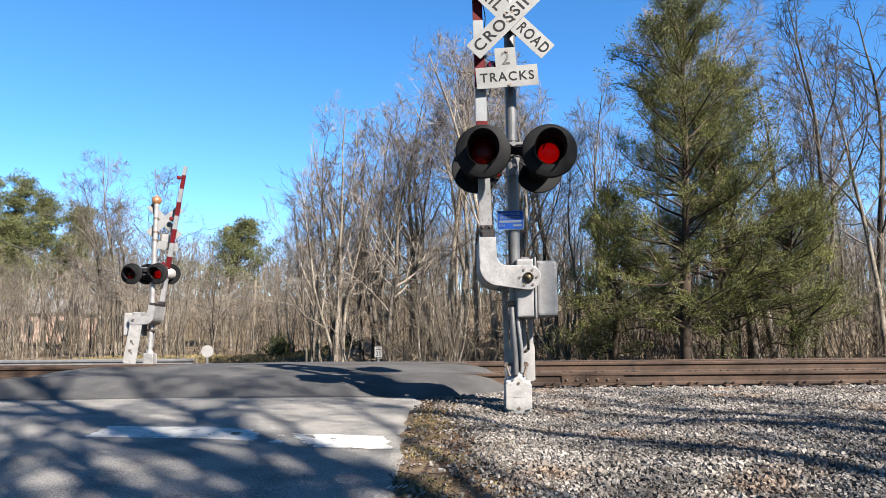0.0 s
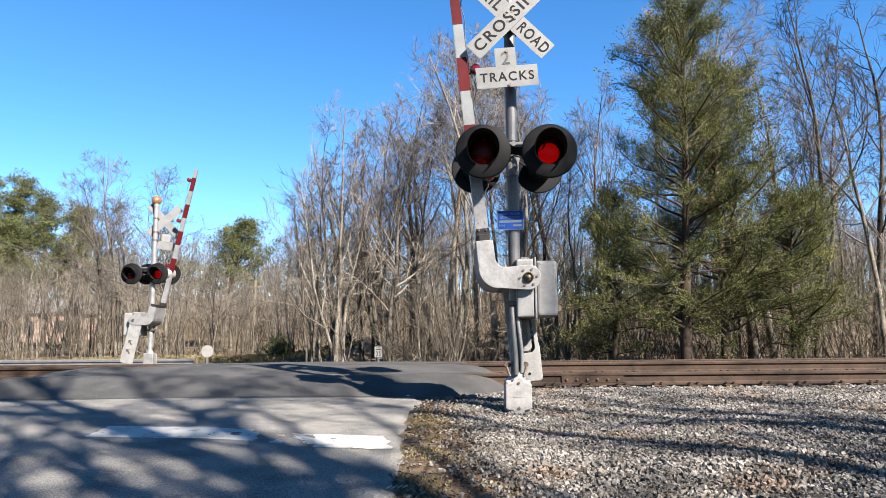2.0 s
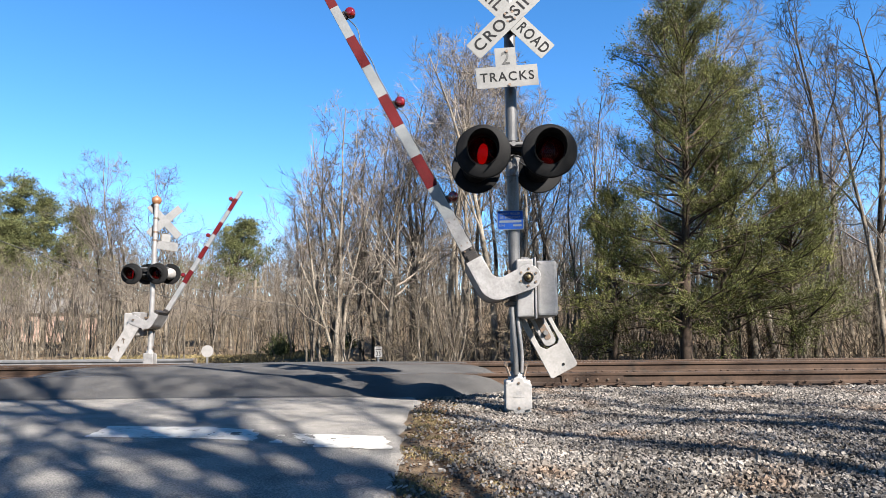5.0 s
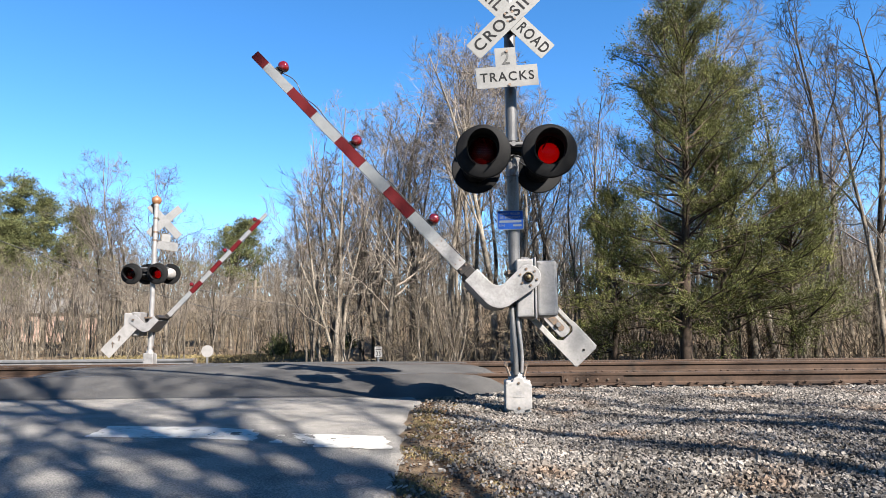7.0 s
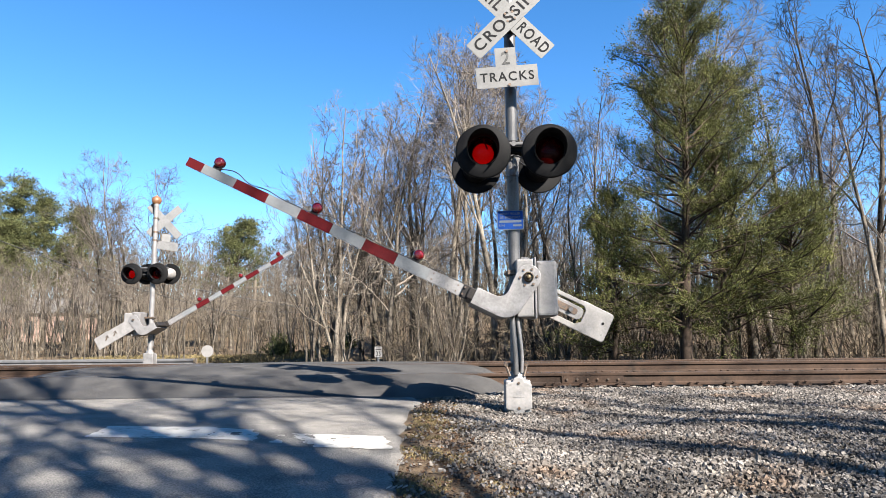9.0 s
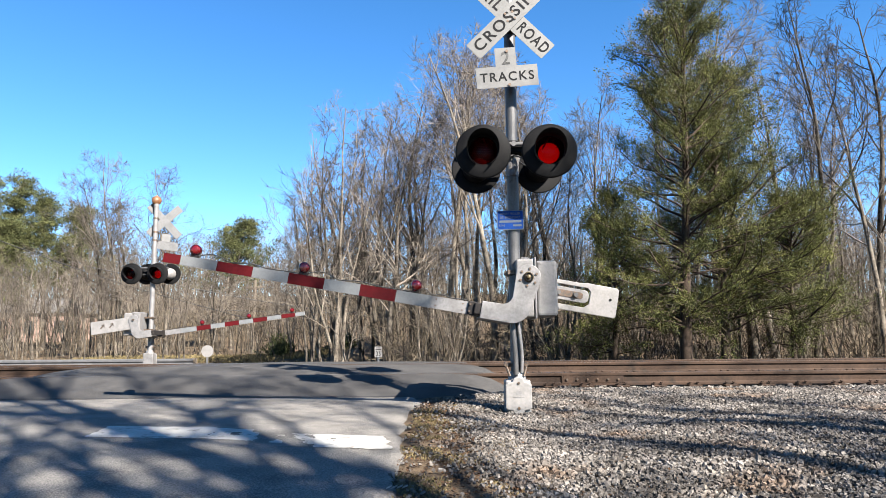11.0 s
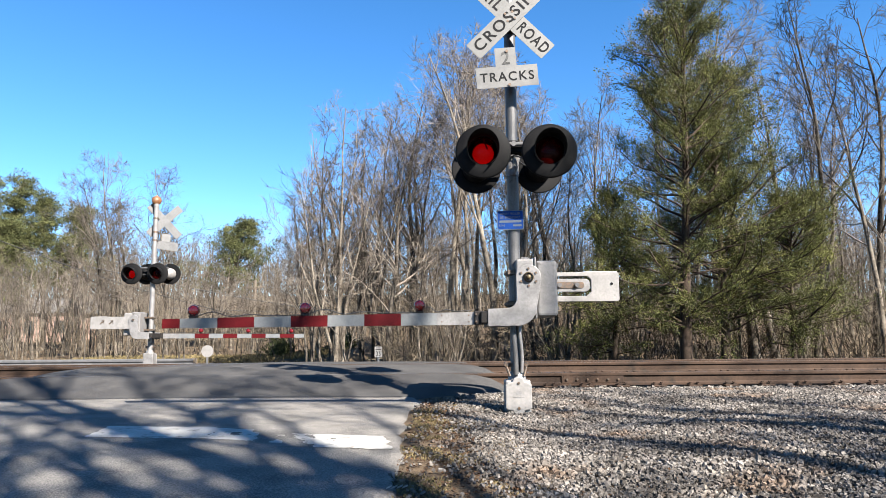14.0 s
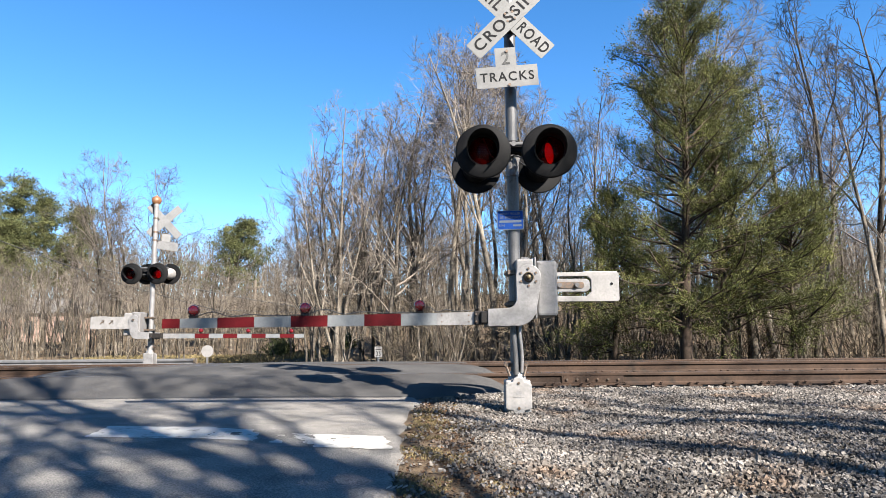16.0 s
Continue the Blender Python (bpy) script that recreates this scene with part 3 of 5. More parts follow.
def build_gate_arm(signal, pivot, reach, stripes, weight, root_h=0.140, tip_h=0.104):
    """The moving arm: brackets, striped blade, lamps and counterweights, about the main shaft at its origin."""
    bm = bmesh.new()
    slab(bm, gate_outline(), -0.115, -0.085, 0.006)
    arm = part("gate_arm", bm, ALU, signal, "gate arm bracket of weathered aluminium with striped red and white blade")
    arm.matrix_basis = pivot
    bm = bmesh.new()
    slab(bm, gate_outline(), 0.62, 0.65, 0.006)
    part("rear_bracket", bm, ALU, arm)
    bm = bmesh.new()
    rod(bm, (0, -0.13, 0), (0, 0.68, 0), 0.035)
    part("main_shaft", bm, BOLT, arm)
    bm = bmesh.new()
    turned(bm, ((0.045, -0.155), (0.045, -0.145), (0.058, -0.135), (0.058, -0.11)), 20)
    turned(bm, ((0.0005, -0.15), (0.026, -0.15), (0.028, -0.12)), 14)
    part("hub_cap", bm, BRASS, arm, "worn brass hub of the gate arm shaft", smooth=True)
    for i in range(6):
        a = radians(90 + 60 * i)
        bm = bmesh.new()
        rod(bm, (0.095 * math.cos(a), -0.128, 0.095 * math.sin(a)), (0.095 * math.cos(a), -0.11, 0.095 * math.sin(a)), 0.0145, sides=6)
        part("hub_bolt", bm, BOLT, arm)
    # web along the outer bend, joining the two brackets
    bm = bmesh.new()
    bend = [(-0.45, -0.525), (-0.13, -0.525)] + [(-0.13 + 0.21 * math.cos(radians(a)), -0.315 + 0.21 * math.sin(radians(a))) for a in range(-75, 1, 15)]
    inner = [(x * 0.93 - 0.004, z * 0.955) for x, z in bend]
    slab(bm, bend + inner[::-1], -0.086, 0.621)
    part("bracket_web", bm, ALU, arm)
    # cross channel and adapter that carry the blade
    bm = bmesh.new()
    box(bm, -0.53, -0.44, -0.10, 0.64, -0.50, -0.37, 0.012)
    box(bm, -0.60, -0.50, -0.06, 0.06, -0.515, -0.365, 0.008)
    part("cross_channel", bm, DARKSTEEL, arm, "dark steel channel between the two brackets")
    for z in (-0.40, -0.48):
        bm = bmesh.new()
        rod(bm, (-0.58, -0.08, z), (-0.58, -0.055, z), 0.012, sides=6)
        part("adapter_bolt", bm, BOLT, arm)
    # blade, from the root to the tip in bands
    mid, x = -0.445, -0.60
    full = reach - 0.60
    for w, kind in stripes:
        a, b = (-x - 0.60) / full, (-x + w - 0.60) / full
        h0, h1 = root_h + (tip_h - root_h) * a, root_h + (tip_h - root_h) * b
        bm = bmesh.new()
        z0, z1 = mid - 0.030 * a, mid - 0.030 * b
        slab(bm, [(x, z0 + h0 / 2), (x - w, z1 + h1 / 2), (x - w, z1 - h1 / 2), (x, z0 - h0 / 2)], -0.028, 0.028)
        part("arm_band", bm, {"w": ARMWHITE, "r": ARMRED, "a": ALU}[kind], arm, {"w": "grey-white reflective band", "r": "dark red reflective band", "a": "bare aluminium root sleeve"}[kind])
        x -= w
    for i in (0, 3):
        for z in (-0.41, -0.48):
            bm = bmesh.new()
            rod(bm, (-0.66 - 0.1 * i, -0.034, z), (-0.66 - 0.1 * i, -0.026, z), 0.009, sides=6)
            part("sleeve_bolt", bm, BOLT, arm)
    # lamps along the top edge, and their cable
    tops = []
    for k, d in enumerate((reach - 0.36, reach - 1.60, reach - 2.87 if reach < 4.4 else reach - 2.95)):
        t = (d - 0.60) / full
        top = mid - 0.030 * t + (root_h + (tip_h - root_h) * t) / 2
        tops.append((d, top))
        bm = bmesh.new()
        box(bm, -d - 0.045, -d + 0.045, -0.03, 0.03, top, top + 0.035, 0.005, 1)
        rod(bm, (-d, 0, top + 0.03), (-d, 0, top + 0.05), 0.03)
        base = part("arm_lamp_base", bm, DARKSTEEL, arm)
        bm = bmesh.new()
        turned(bm, ((0.030, -0.058), (0.050, -0.050), (0.060, -0.030), (0.062, 0.0), (0.060, 0.030), (0.050, 0.050), (0.030, 0.058), (0.0005, 0.060)), 20)
        turned(bm, ((0.0005, -0.062), (0.030, -0.058)), 20)
        lamp = part("arm_lamp", bm, ARMLENS, arm, "round red glass gate arm lamp", smooth=True)
        lamp.matrix_basis = pose(-d, 0, top + 0.085)
    for (d0, z0), (d1, z1) in zip(tops, tops[1:] + [(0.62, -0.37)]):
        n = 6
        pts = []
        for i in range(n + 1):
            t = i / n
            lift = 0.012 + (0.055 if i in (1,) else 0.0) + (0.02 if i in (3,) else 0)
            pts.append((-(d0 + (d1 - d0) * t), 0.012, z0 + (z1 - z0) * t + lift))
        cable("arm_cable", pts, 0.006, RUBBER, arm, "black lamp cable looped along the arm")
    # counterweights on both sides of the mechanism
    x0, x1, zt, zb = weight
    n0, n1 = zt - 0.055, zb + 0.065
    bm = bmesh.new()
    slab(bm, [(0.08, zt - 0.01), (x0 + 0.30, zt - 0.008), (x0 + 0.36, zt + 0.004), (x1 - 0.02, zt), (x1, zt - 0.03), (x1, zb + 0.02), (x1 - 0.02, zb), (0.08, zb)] + ([] if reach > 4.4 else [(0.08, n1),
              (x0 + 0.36, n1), (x0 + 0.42, n1 + 0.05), (x0 + 0.42, n0 - 0.04), (x0 + 0.38, n0), (0.08, n0)]), 0.60, 0.635, 0.005)
    cw = part("counterweight", bm, WHITE, arm, "broad weathered counterweight plate with a slot")
    bm = bmesh.new()
    slab(bm, rounded(0.06, x0 + 0.40, zt - 0.245, zt - 0.09, 0.06), 0.575, 0.598, 0.004)
    slide = part("weight_slide", bm, ALU, arm)
    bm = bmesh.new()
    slab(bm, rounded(x0 - 0.1, x0 + 0.33, zt - 0.205, zt - 0.125, 0.035), 0.568, 0.573, 0.002)
    part("slide_slot", bm, BOLT, arm)
    for dx in (0.03, 0.24):
        bm = bmesh.new()
        rod(bm, (x0 + dx, 0.535, zt - 0.165), (x0 + dx, 0.57, zt - 0.165), 0.030, sides=6)
        part("weight_bolt", bm, POLE, arm)
    if reach > 4.4:
        for dx in (0.55, 0.80):
            bm = bmesh.new()
            slab(bm, [(dx + 0.14, -0.10), (dx + 0.04, -0.02), (dx + 0.02, -0.045), (dx + 0.12, -0.125)], 0.638, 0.642)
            slab(bm, [(dx + 0.09, -0.01), (dx + 0.01, 0.0), (dx + 0.01, -0.09), (dx + 0.03, -0.09), (dx + 0.03, -0.022), (dx + 0.09, -0.03)], 0.638, 0.643)
            part("weight_notch", bm, BOLT, arm)
    # solid black disc paints the shade inside a hole; the plate is uncut
    bm = bmesh.new()
    rod(bm, (x1 - 0.09, 0.592, (zt + zb) / 2 + 0.03), (x1 - 0.09, 0.602, (zt + zb) / 2 + 0.03), 0.016, sides=10)
    part("hole_shade_disc", bm, BLACK, arm)
    return arm


def blade_sign(parent, y, place, turn, text_parts, label):
    bm = bmesh.new()
    slab(bm, rounded(-0.61, 0.61, -0.114, 0.114, 0.008, 2), y, y + 0.004)
    s = part("crossbuck_blade", bm, SIGNWHITE, parent, label)
    s.matrix_basis = place @ pose(0, 0, 0, 0, turn, 0)
    bm = bmesh.new()
    slab(bm, rounded(-0.608, 0.608, -0.112, 0.112, 0.008, 2), y + 0.0045, y + 0.007)
    part("blade_back", bm, POLE, s, "bare grey metal back")
    for text, x, w in text_parts:
        lettering("lettering", text, 0.185, pose(x, y - 0.0015, 0), INK, s, w)
    for k in (-1, 1):
        bm = bmesh.new()
        rod(bm, (-0.02 * k, y - 0.012, 0.06 * k), (-0.02 * k, y, 0.06 * k), 0.014, sides=6)
        part("sign_bolt", bm, BOLT, s)
    return s


def crossing_signal(base, top, lights_front, lights_back, pivot, reach, stripes, weight, blue, bell, label, signs=pose(0, 0, 0)):
    """Mast at the origin of its own space, its road side towards -y."""
    sig = tagged(new("crossing_signal"), label, "crossing signal", group="crossing signals with gates")
    sig.matrix_basis = base
    bm = bmesh.new()
    rod(bm, (0, 0, -0.25), (0, 0, top), 0.067, sides=24)
    part("mast", bm, ALU if bell else POLE, sig, smooth=False)
    # cast base with cover plate
    bm = bmesh.new()
    box(bm, -0.14, 0.14, -0.12, 0.12, -0.25, 0.36, 0.02)
    rod(bm, (0, 0, 0.35), (0, 0, 0.45), 0.11, 0.075, 20)
    part("junction_box", bm, ALU, sig, "cast aluminium junction base")
    out = [(0.145, 0.06), (0.145, 0.31), (0.12, 0.335), (0.07, 0.345), (0.05, 0.385), (0.0, 0.40)]
    low = [(0.0, -0.01), (0.05, 0.0), (0.07, 0.035), (0.12, 0.04)]
    right = low + out
    outline = right + [(-x, z) for x, z in right[::-1] if x > 0]
    bm = bmesh.new()
    slab(bm, outline, -0.165, -0.12, 0.012)
    cover = part("cover_plate", bm, WHITE, sig, "white cast cover plate with lobed ends")
    for z in (0.33, 0.06):
        bm = bmesh.new()
        rod(bm, (0, -0.176, z), (0, -0.16, z), 0.016, sides=6)
        part("bolt", bm, BOLT, cover)
    bm = bmesh.new()
    slab(bm, rounded(-0.06, 0.06, 0.175, 0.185, 0.004, 2), -0.169, -0.163)
    slab(bm, rounded(-0.03, 0.03, 0.205, 0.25, 0.01, 2), -0.169, -0.163)
    part("cast_mark", bm, ALU, cover)
    # conduits and clamps on the lower mast
    cable("conduit", [(-0.02, -0.10, 0.42), (-0.025, -0.12, 0.62), (-0.045, -0.12, 0.95), (-0.05, -0.10, 1.16)], 0.031, POLE, sig, "grey flexible conduit")
    cable("conduit", [(0.045, -0.07, 0.44), (0.05, -0.10, 0.62), (0.02, -0.10, 0.95), (0.0, -0.09, 1.15)], 0.022, ALU, sig)
    for x in (-0.12, 0.10):
        bm = bmesh.new()
        rod(bm, (x, -0.07, 0.53), (x, 0.03, 0.53), 0.026, sides=10)
        rod(bm, (x, -0.02, 0.53), (x * 0.4, -0.01, 0.53), 0.018, sides=8)
        rod(bm, (x * 1.05, -0.05, 0.52), (x * 0.7, -0.08, 0.40), 0.014, sides=8)
        part("clamp", bm, BOLT, sig)
    # mechanism case
    px, pz = pivot
    bm = bmesh.new()
    box(bm, px - 0.125, px + 0.075, -0.17, 0.36, pz - 0.44, pz + 0.215, 0.022, 3)
    case = part("mechanism_case", bm, ALU, sig, "weathered aluminium gate mechanism case")
    bm = bmesh.new()
    box(bm, px + 0.10, px + 0.335, -0.165, 0.36, pz - 0.43, pz + 0.195, 0.035, 3)
    part("case_door", bm, WHITE, case, "white enamelled case cover")
    bm = bmesh.new()
    box(bm, px + 0.076, px + 0.099, -0.185, 0.37, pz - 0.455, pz + 0.23, 0.006, 1)
    part("door_flange", bm, ALU, case)
    for z in (0.12, -0.36):
        bm = bmesh.new()
        box(bm, px + 0.334, px + 0.352, -0.14, -0.09, pz + z, pz + z + 0.04, 0.006, 1)
        part("hasp", bm, ALU, case)
    bm = bmesh.new()
    box(bm, px - 0.06, px + 0.03, -0.1, 0.0, pz + 0.21, pz + 0.24, 0.006, 1)
    part("lifting_lug", bm, ALU, case)
    for z in (pz + 0.07, pz - 0.28):
        bm = bmesh.new()
        box(bm, -0.095, px - 0.12 if px > 0 else 0.095, -0.085, 0.085, z - 0.03, z + 0.03, 0.01, 1)
        rod(bm, (-0.10, -0.05, z), (-0.10, 0.08, z), 0.022, sides=8)
        part("mounting_clamp", bm, BOLT, sig)
    arm = build_gate_arm(sig, pose(px, -0.15, pz), reach, stripes, weight)
    # lamp crossarms
    zl = lights_front[2]
    for (xl, xr, z, y, yl, yr) in (lights_front, lights_back):
        s = -1 if y < 0 else 1
        bm = bmesh.new()
        rod(bm, (xl, y * 0.35, z + 0.17), (xr, y * 0.35, z + 0.17), 0.024)
        rod(bm, (0, 0, z + 0.17), (0, y * 0.4, z + 0.17), 0.03)
        for x in (xl, xr):
            rod(bm, (x, y * 0.35, z + 0.17), (x, y * 0.55, z + 0.10), 0.024)
        part("crossarm", bm, POLE, sig)
    bm = bmesh.new()
    box(bm, -0.05, 0.13, -0.13, 0.12, zl + 0.08, zl + 0.21, 0.02)
    rod(bm, (0, 0, zl + 0.05), (0, 0, zl + 0.24), 0.09, sides=18)
    part("crossarm_clamp", bm, BLACK, sig)
    bm = bmesh.new()
    rod(bm, (0, 0, zl - 0.17), (0, 0, zl - 0.01), 0.074, 0.078, 18)
    rod(bm, (0.01, -0.06, zl - 0.16), (0.05, -0.07, zl + 0.06), 0.03, 0.04, 12)
    part("cable_sleeve", bm, ALU, sig)
    bowls = []
    for k, (xl, xr, z, y, yl, yr) in enumerate((lights_front, lights_back)):
        pair = []
        for x, yaw in ((xl, yl), (xr, yr)):
            lamp, bowl = signal_light(sig, pose(x, y, z), yaw + (0 if k == 0 else 180), 0)
            pair.append(bowl)
            cable("lamp_cable", [(x, y * 0.9, z + 0.15), ((x * 0.6), y * 0.5, z - 0.02), (0.0, y * 0.2, z + 0.06)], 0.009, RUBBER, sig)
        bowls.append(pair)
    # signs
    zx = top - 0.18
    xb = signs @ pose(0, 0, zx)
    for z in (zx - 0.22, zx - 0.86, zx - 0.62):
        bm = bmesh.new()
        rod(bm, (0, 0, z - 0.025), (0, 0, z + 0.025), 0.078, sides=18)
        box(bm, -0.05, 0.05, -0.083 + signs.translation.y, -0.06, z - 0.02, z + 0.02, 0.004, 1)
        part("sign_clamp", bm, BOLT, sig)
    blade_sign(sig, -0.088, xb, 45, (("RAIL", -0.36, 0.40), ("ROAD", 0.37, 0.43)), "white crossbuck blade lettered in black, lower half of the cross")
    blade_sign(sig, -0.096, xb, -45, (("CROSSING", 0.0, 1.10),), "white crossbuck blade lettered in black, laid over the other")
    zt = zx - 0.72
    bm = bmesh.new()
    slab(bm, [(-0.355, -0.125), (0.355, -0.125), (0.355, 0.125), (0.12, 0.125), (0.12, 0.345), (-0.12, 0.345), (-0.12, 0.125), (-0.355, 0.125)], -0.086, -0.082)
    plate = part("track_count_sign", bm, SIGNWHITE, sig, "faded white sign plate with worn lettering")
    bm = bmesh.new()
    slab(bm, rounded(-0.35, 0.35, -0.12, 0.12, 0.01, 2), -0.0815, -0.079)
    part("plate_back", bm, POLE, plate)
    plate.matrix_basis = signs @ pose(-0.045, 0, zt, 0, -4.0, 0)
    lettering("lettering", "TRACKS", 0.15, pose(0.0, -0.0875, -0.005), INK, plate, 0.62)
    lettering("lettering", "2", 0.21, pose(0.0, -0.0875, 0.21), FADED, plate, 0.095)
    for z in (0.30, -0.10):
        bm = bmesh.new()
        rod(bm, (0.02, -0.10, z), (0.02, -0.084, z), 0.018, sides=8)
        part("sign_bolt", bm, BOLT, plate)
    if blue:
        zb = blue
        bm = bmesh.new()
        slab(bm, rounded(-0.152, 0.152, -0.112, 0.112, 0.02), -0.084, -0.080)
        b = part("notice_plate", bm, BLUEINK, sig, "blue emergency notice plate with white border")
        b.matrix_basis = pose(-0.045, 0, zb, 0, -1.0, 0)
        bm = bmesh.new()
        slab(bm, rounded(-0.143, 0.143, -0.103, 0.103, 0.016), -0.0865, -0.0845)
        part("notice_field", bm, BLUE, b)
        lettering("lettering", "REPORT PROBLEM", 0.036, pose(0, -0.088, 0.072), BLUEINK, b, 0.22)
        lettering("lettering", "OR EMERGENCY", 0.040, pose(0, -0.088, 0.028), BLUEINK, b, 0.235)
        lettering("lettering", "X-ING", 0.032, pose(-0.10, -0.088, -0.062), BLUEINK, b, 0.065)
        bm = bmesh.new()
        slab(bm, [(-0.125, -0.030), (0.125, -0.030), (0.125, -0.004), (-0.125, -0.004)], -0.0885, -0.087)
        slab(bm, [(0.03, -0.074), (0.125, -0.074), (0.125, -0.052), (0.03, -0.052)], -0.0885, -0.087)
        part("notice_bars", bm, BLUEINK, b)
    if bell:
        bm = bmesh.new()
        turned(bm, ((0.0005, -0.11), (0.07, -0.10), (0.12, -0.06), (0.14, 0.0), (0.13, 0.05), (0.05, 0.09), (0.0005, 0.10)), 24)
        b = part("bell", bm, BELLCAP, sig, "weathered orange-brown bell on the mast top", smooth=True)
        b.matrix_basis = pose(0.0, 0, top + 0.13, 0, 0, 35)
        bm = bmesh.new()
        rod(bm, (0, 0, top - 0.05), (0, 0, top + 0.03), 0.075)
        rod(bm, (0, 0, top + 0.20), (0, 0, top + 0.29), 0.06, 0.03)
        part("bell_mount", bm, ALU, sig)
    return sig, arm, bowls


NEAR = crossing_signal(
    pose(0.815, 7.9, 0.545), 4.82,
    (-0.368, 0.359, 2.848, -0.52, -3, -3), (-0.40, 0.37, 2.89, 0.52, 4, 4),
    (0.124, 1.485), 4.075,
    ((0.41, "a"), (0.40, "w"), (0.406, "r"), (0.406, "w"), (0.406, "r"), (0.406, "w"), (0.406, "r"), (0.415, "w"), (0.195, "r")),
    (0.42, 1.175, 0.125, -0.235), 2.155, False,
    "grey crossing signal mast with crossbuck, red lights and striped gate", pose(-0.018, -0.175, -0.128))
FAR = crossing_signal(
    pose(-8.33, 19.9, 0.70, 0, 0, 180), 4.62,
    (-0.36, 0.32, 2.63, -0.36, 0, 0), (-0.18, 0.56, 2.60, 0.18, 0, 0),
    (0.29, 1.28), 4.62,
    ((0.45, "a"), (0.45, "w"), (0.406, "r"), (0.406, "w"), (0.406, "r"), (0.406, "w"), (0.406, "r"), (0.406, "w"), (0.406, "r"), (0.27, "w")),
    (0.42, 1.20, 0.10, -0.25), None, True,
    "grey crossing signal mast with bell across the railway tracks", pose(-0.22, -0.16, -0.26, 0, 0, 36))


# ---- trees ----
def limb(rng, p, d, length, n, wobble, rise):
    pts, d = [p.copy()], d.normalized()
    for i in range(n):
        d = (d + Vector((rng.gauss(0, wobble), rng.gauss(0, wobble), rng.gauss(0, wobble) + rise))).normalized()
        pts.append(pts[-1] + d * (length / n))
    return pts


def along(pts, t):
    s = t * (len(pts) - 1)
    i = min(int(s), len(pts) - 2)
    return pts[i].lerp(pts[i + 1], s - i), (pts[i + 1] - pts[i]).normalized()


def outward(rng, d, spread):
    a = d.orthogonal().normalized()
    b = d.cross(a)
    w = rng.uniform(0, 6.283)
    return (d * math.cos(spread) + (a * math.cos(w) + b * math.sin(w)) * math.sin(spread)).normalized()


def slender_tree_meshes(seed, h, r, limbs, first, spread, stems=1, branches=7, twigs=5, tips=2, stout=1.0, reach=1.0):
    """Meshes of a slender forest tree: one trunk to the top, and the crown of limbs, branches and twigs."""
    rng = random.Random(seed)
    wood, crown = Tubes(), Tubes()
    for s in range(stems):
        tilt = Vector((rng.uniform(-0.12, 0.12) * (stems > 1) * 2, rng.uniform(-0.1, 0.1), 1))
        hh = h * (1 if s == 0 else rng.uniform(0.7, 0.95))
        rr = r * (1 if s == 0 else 0.75)
        pts = limb(rng, Vector((rng.uniform(-0.25, 0.25) * (stems > 1), rng.uniform(-0.2, 0.2) * (stems > 1), -0.25)), tilt, hh, 12, 0.06, 0.03)
        wood.add(pts, [rr * (1.25 if i == 0 else 1) * (1 - 0.93 * (i / 12) ** 0.9) + 0.006 for i in range(13)], 7)
        k = max(5, limbs // stems)
        for i in range(k):
            t = first + (0.98 - first) * ((i + rng.random()) / k) ** 0.9
            p, d = along(pts, t)
            ln = reach * hh * (0.50 * (1 - t) + 0.10) * rng.uniform(0.7, 1.25)
            lr = (rr * (1 - 0.93 * t ** 0.9)) * rng.uniform(0.30, 0.50) * stout + 0.005
            lp = limb(rng, p, outward(rng, d, spread * rng.uniform(0.6, 1.5)), ln, 7, 0.15, 0.045)
            crown.add(lp, [lr * (1 - 0.85 * j / 7) + 0.003 for j in range(8)], 5 if lr > 0.03 else 4)
            for _ in range(branches):
                tt = rng.uniform(0.15, 1.0)
                q, e = along(lp, tt)
                bl = ln * (0.50 - 0.28 * tt) * rng.uniform(0.6, 1.3)
                bp = limb(rng, q, outward(rng, e, rng.uniform(0.5, 1.2)), bl, 4, 0.20, 0.05)
                br = max(0.006, lr * (1 - 0.85 * tt) * 0.5 * stout)
                crown.add(bp, [br * (1 - 0.75 * j / 4) + 0.002 for j in range(5)], 3)
                for _ in range(twigs):
                    t3 = rng.uniform(0.2, 1.0)
                    q3, e3 = along(bp, t3)
                    tl = max(0.25, bl * 0.45) * rng.uniform(0.6, 1.2)
                    tp = limb(rng, q3, outward(rng, e3, rng.uniform(0.5, 1.1)), tl, 2, 0.20, 0.05)
                    crown.add(tp, [0.006, 0.005, 0.004], 3, True)
                    for _ in range(tips):
                        q4, e4 = along(tp, rng.uniform(0.2, 1.0))
                        crown.add([q4, q4 + outward(rng, e4, rng.uniform(0.4, 0.9)) * tl * rng.uniform(0.5, 0.9)], [0.004, 0.003], 3, True)
    return wood, crown


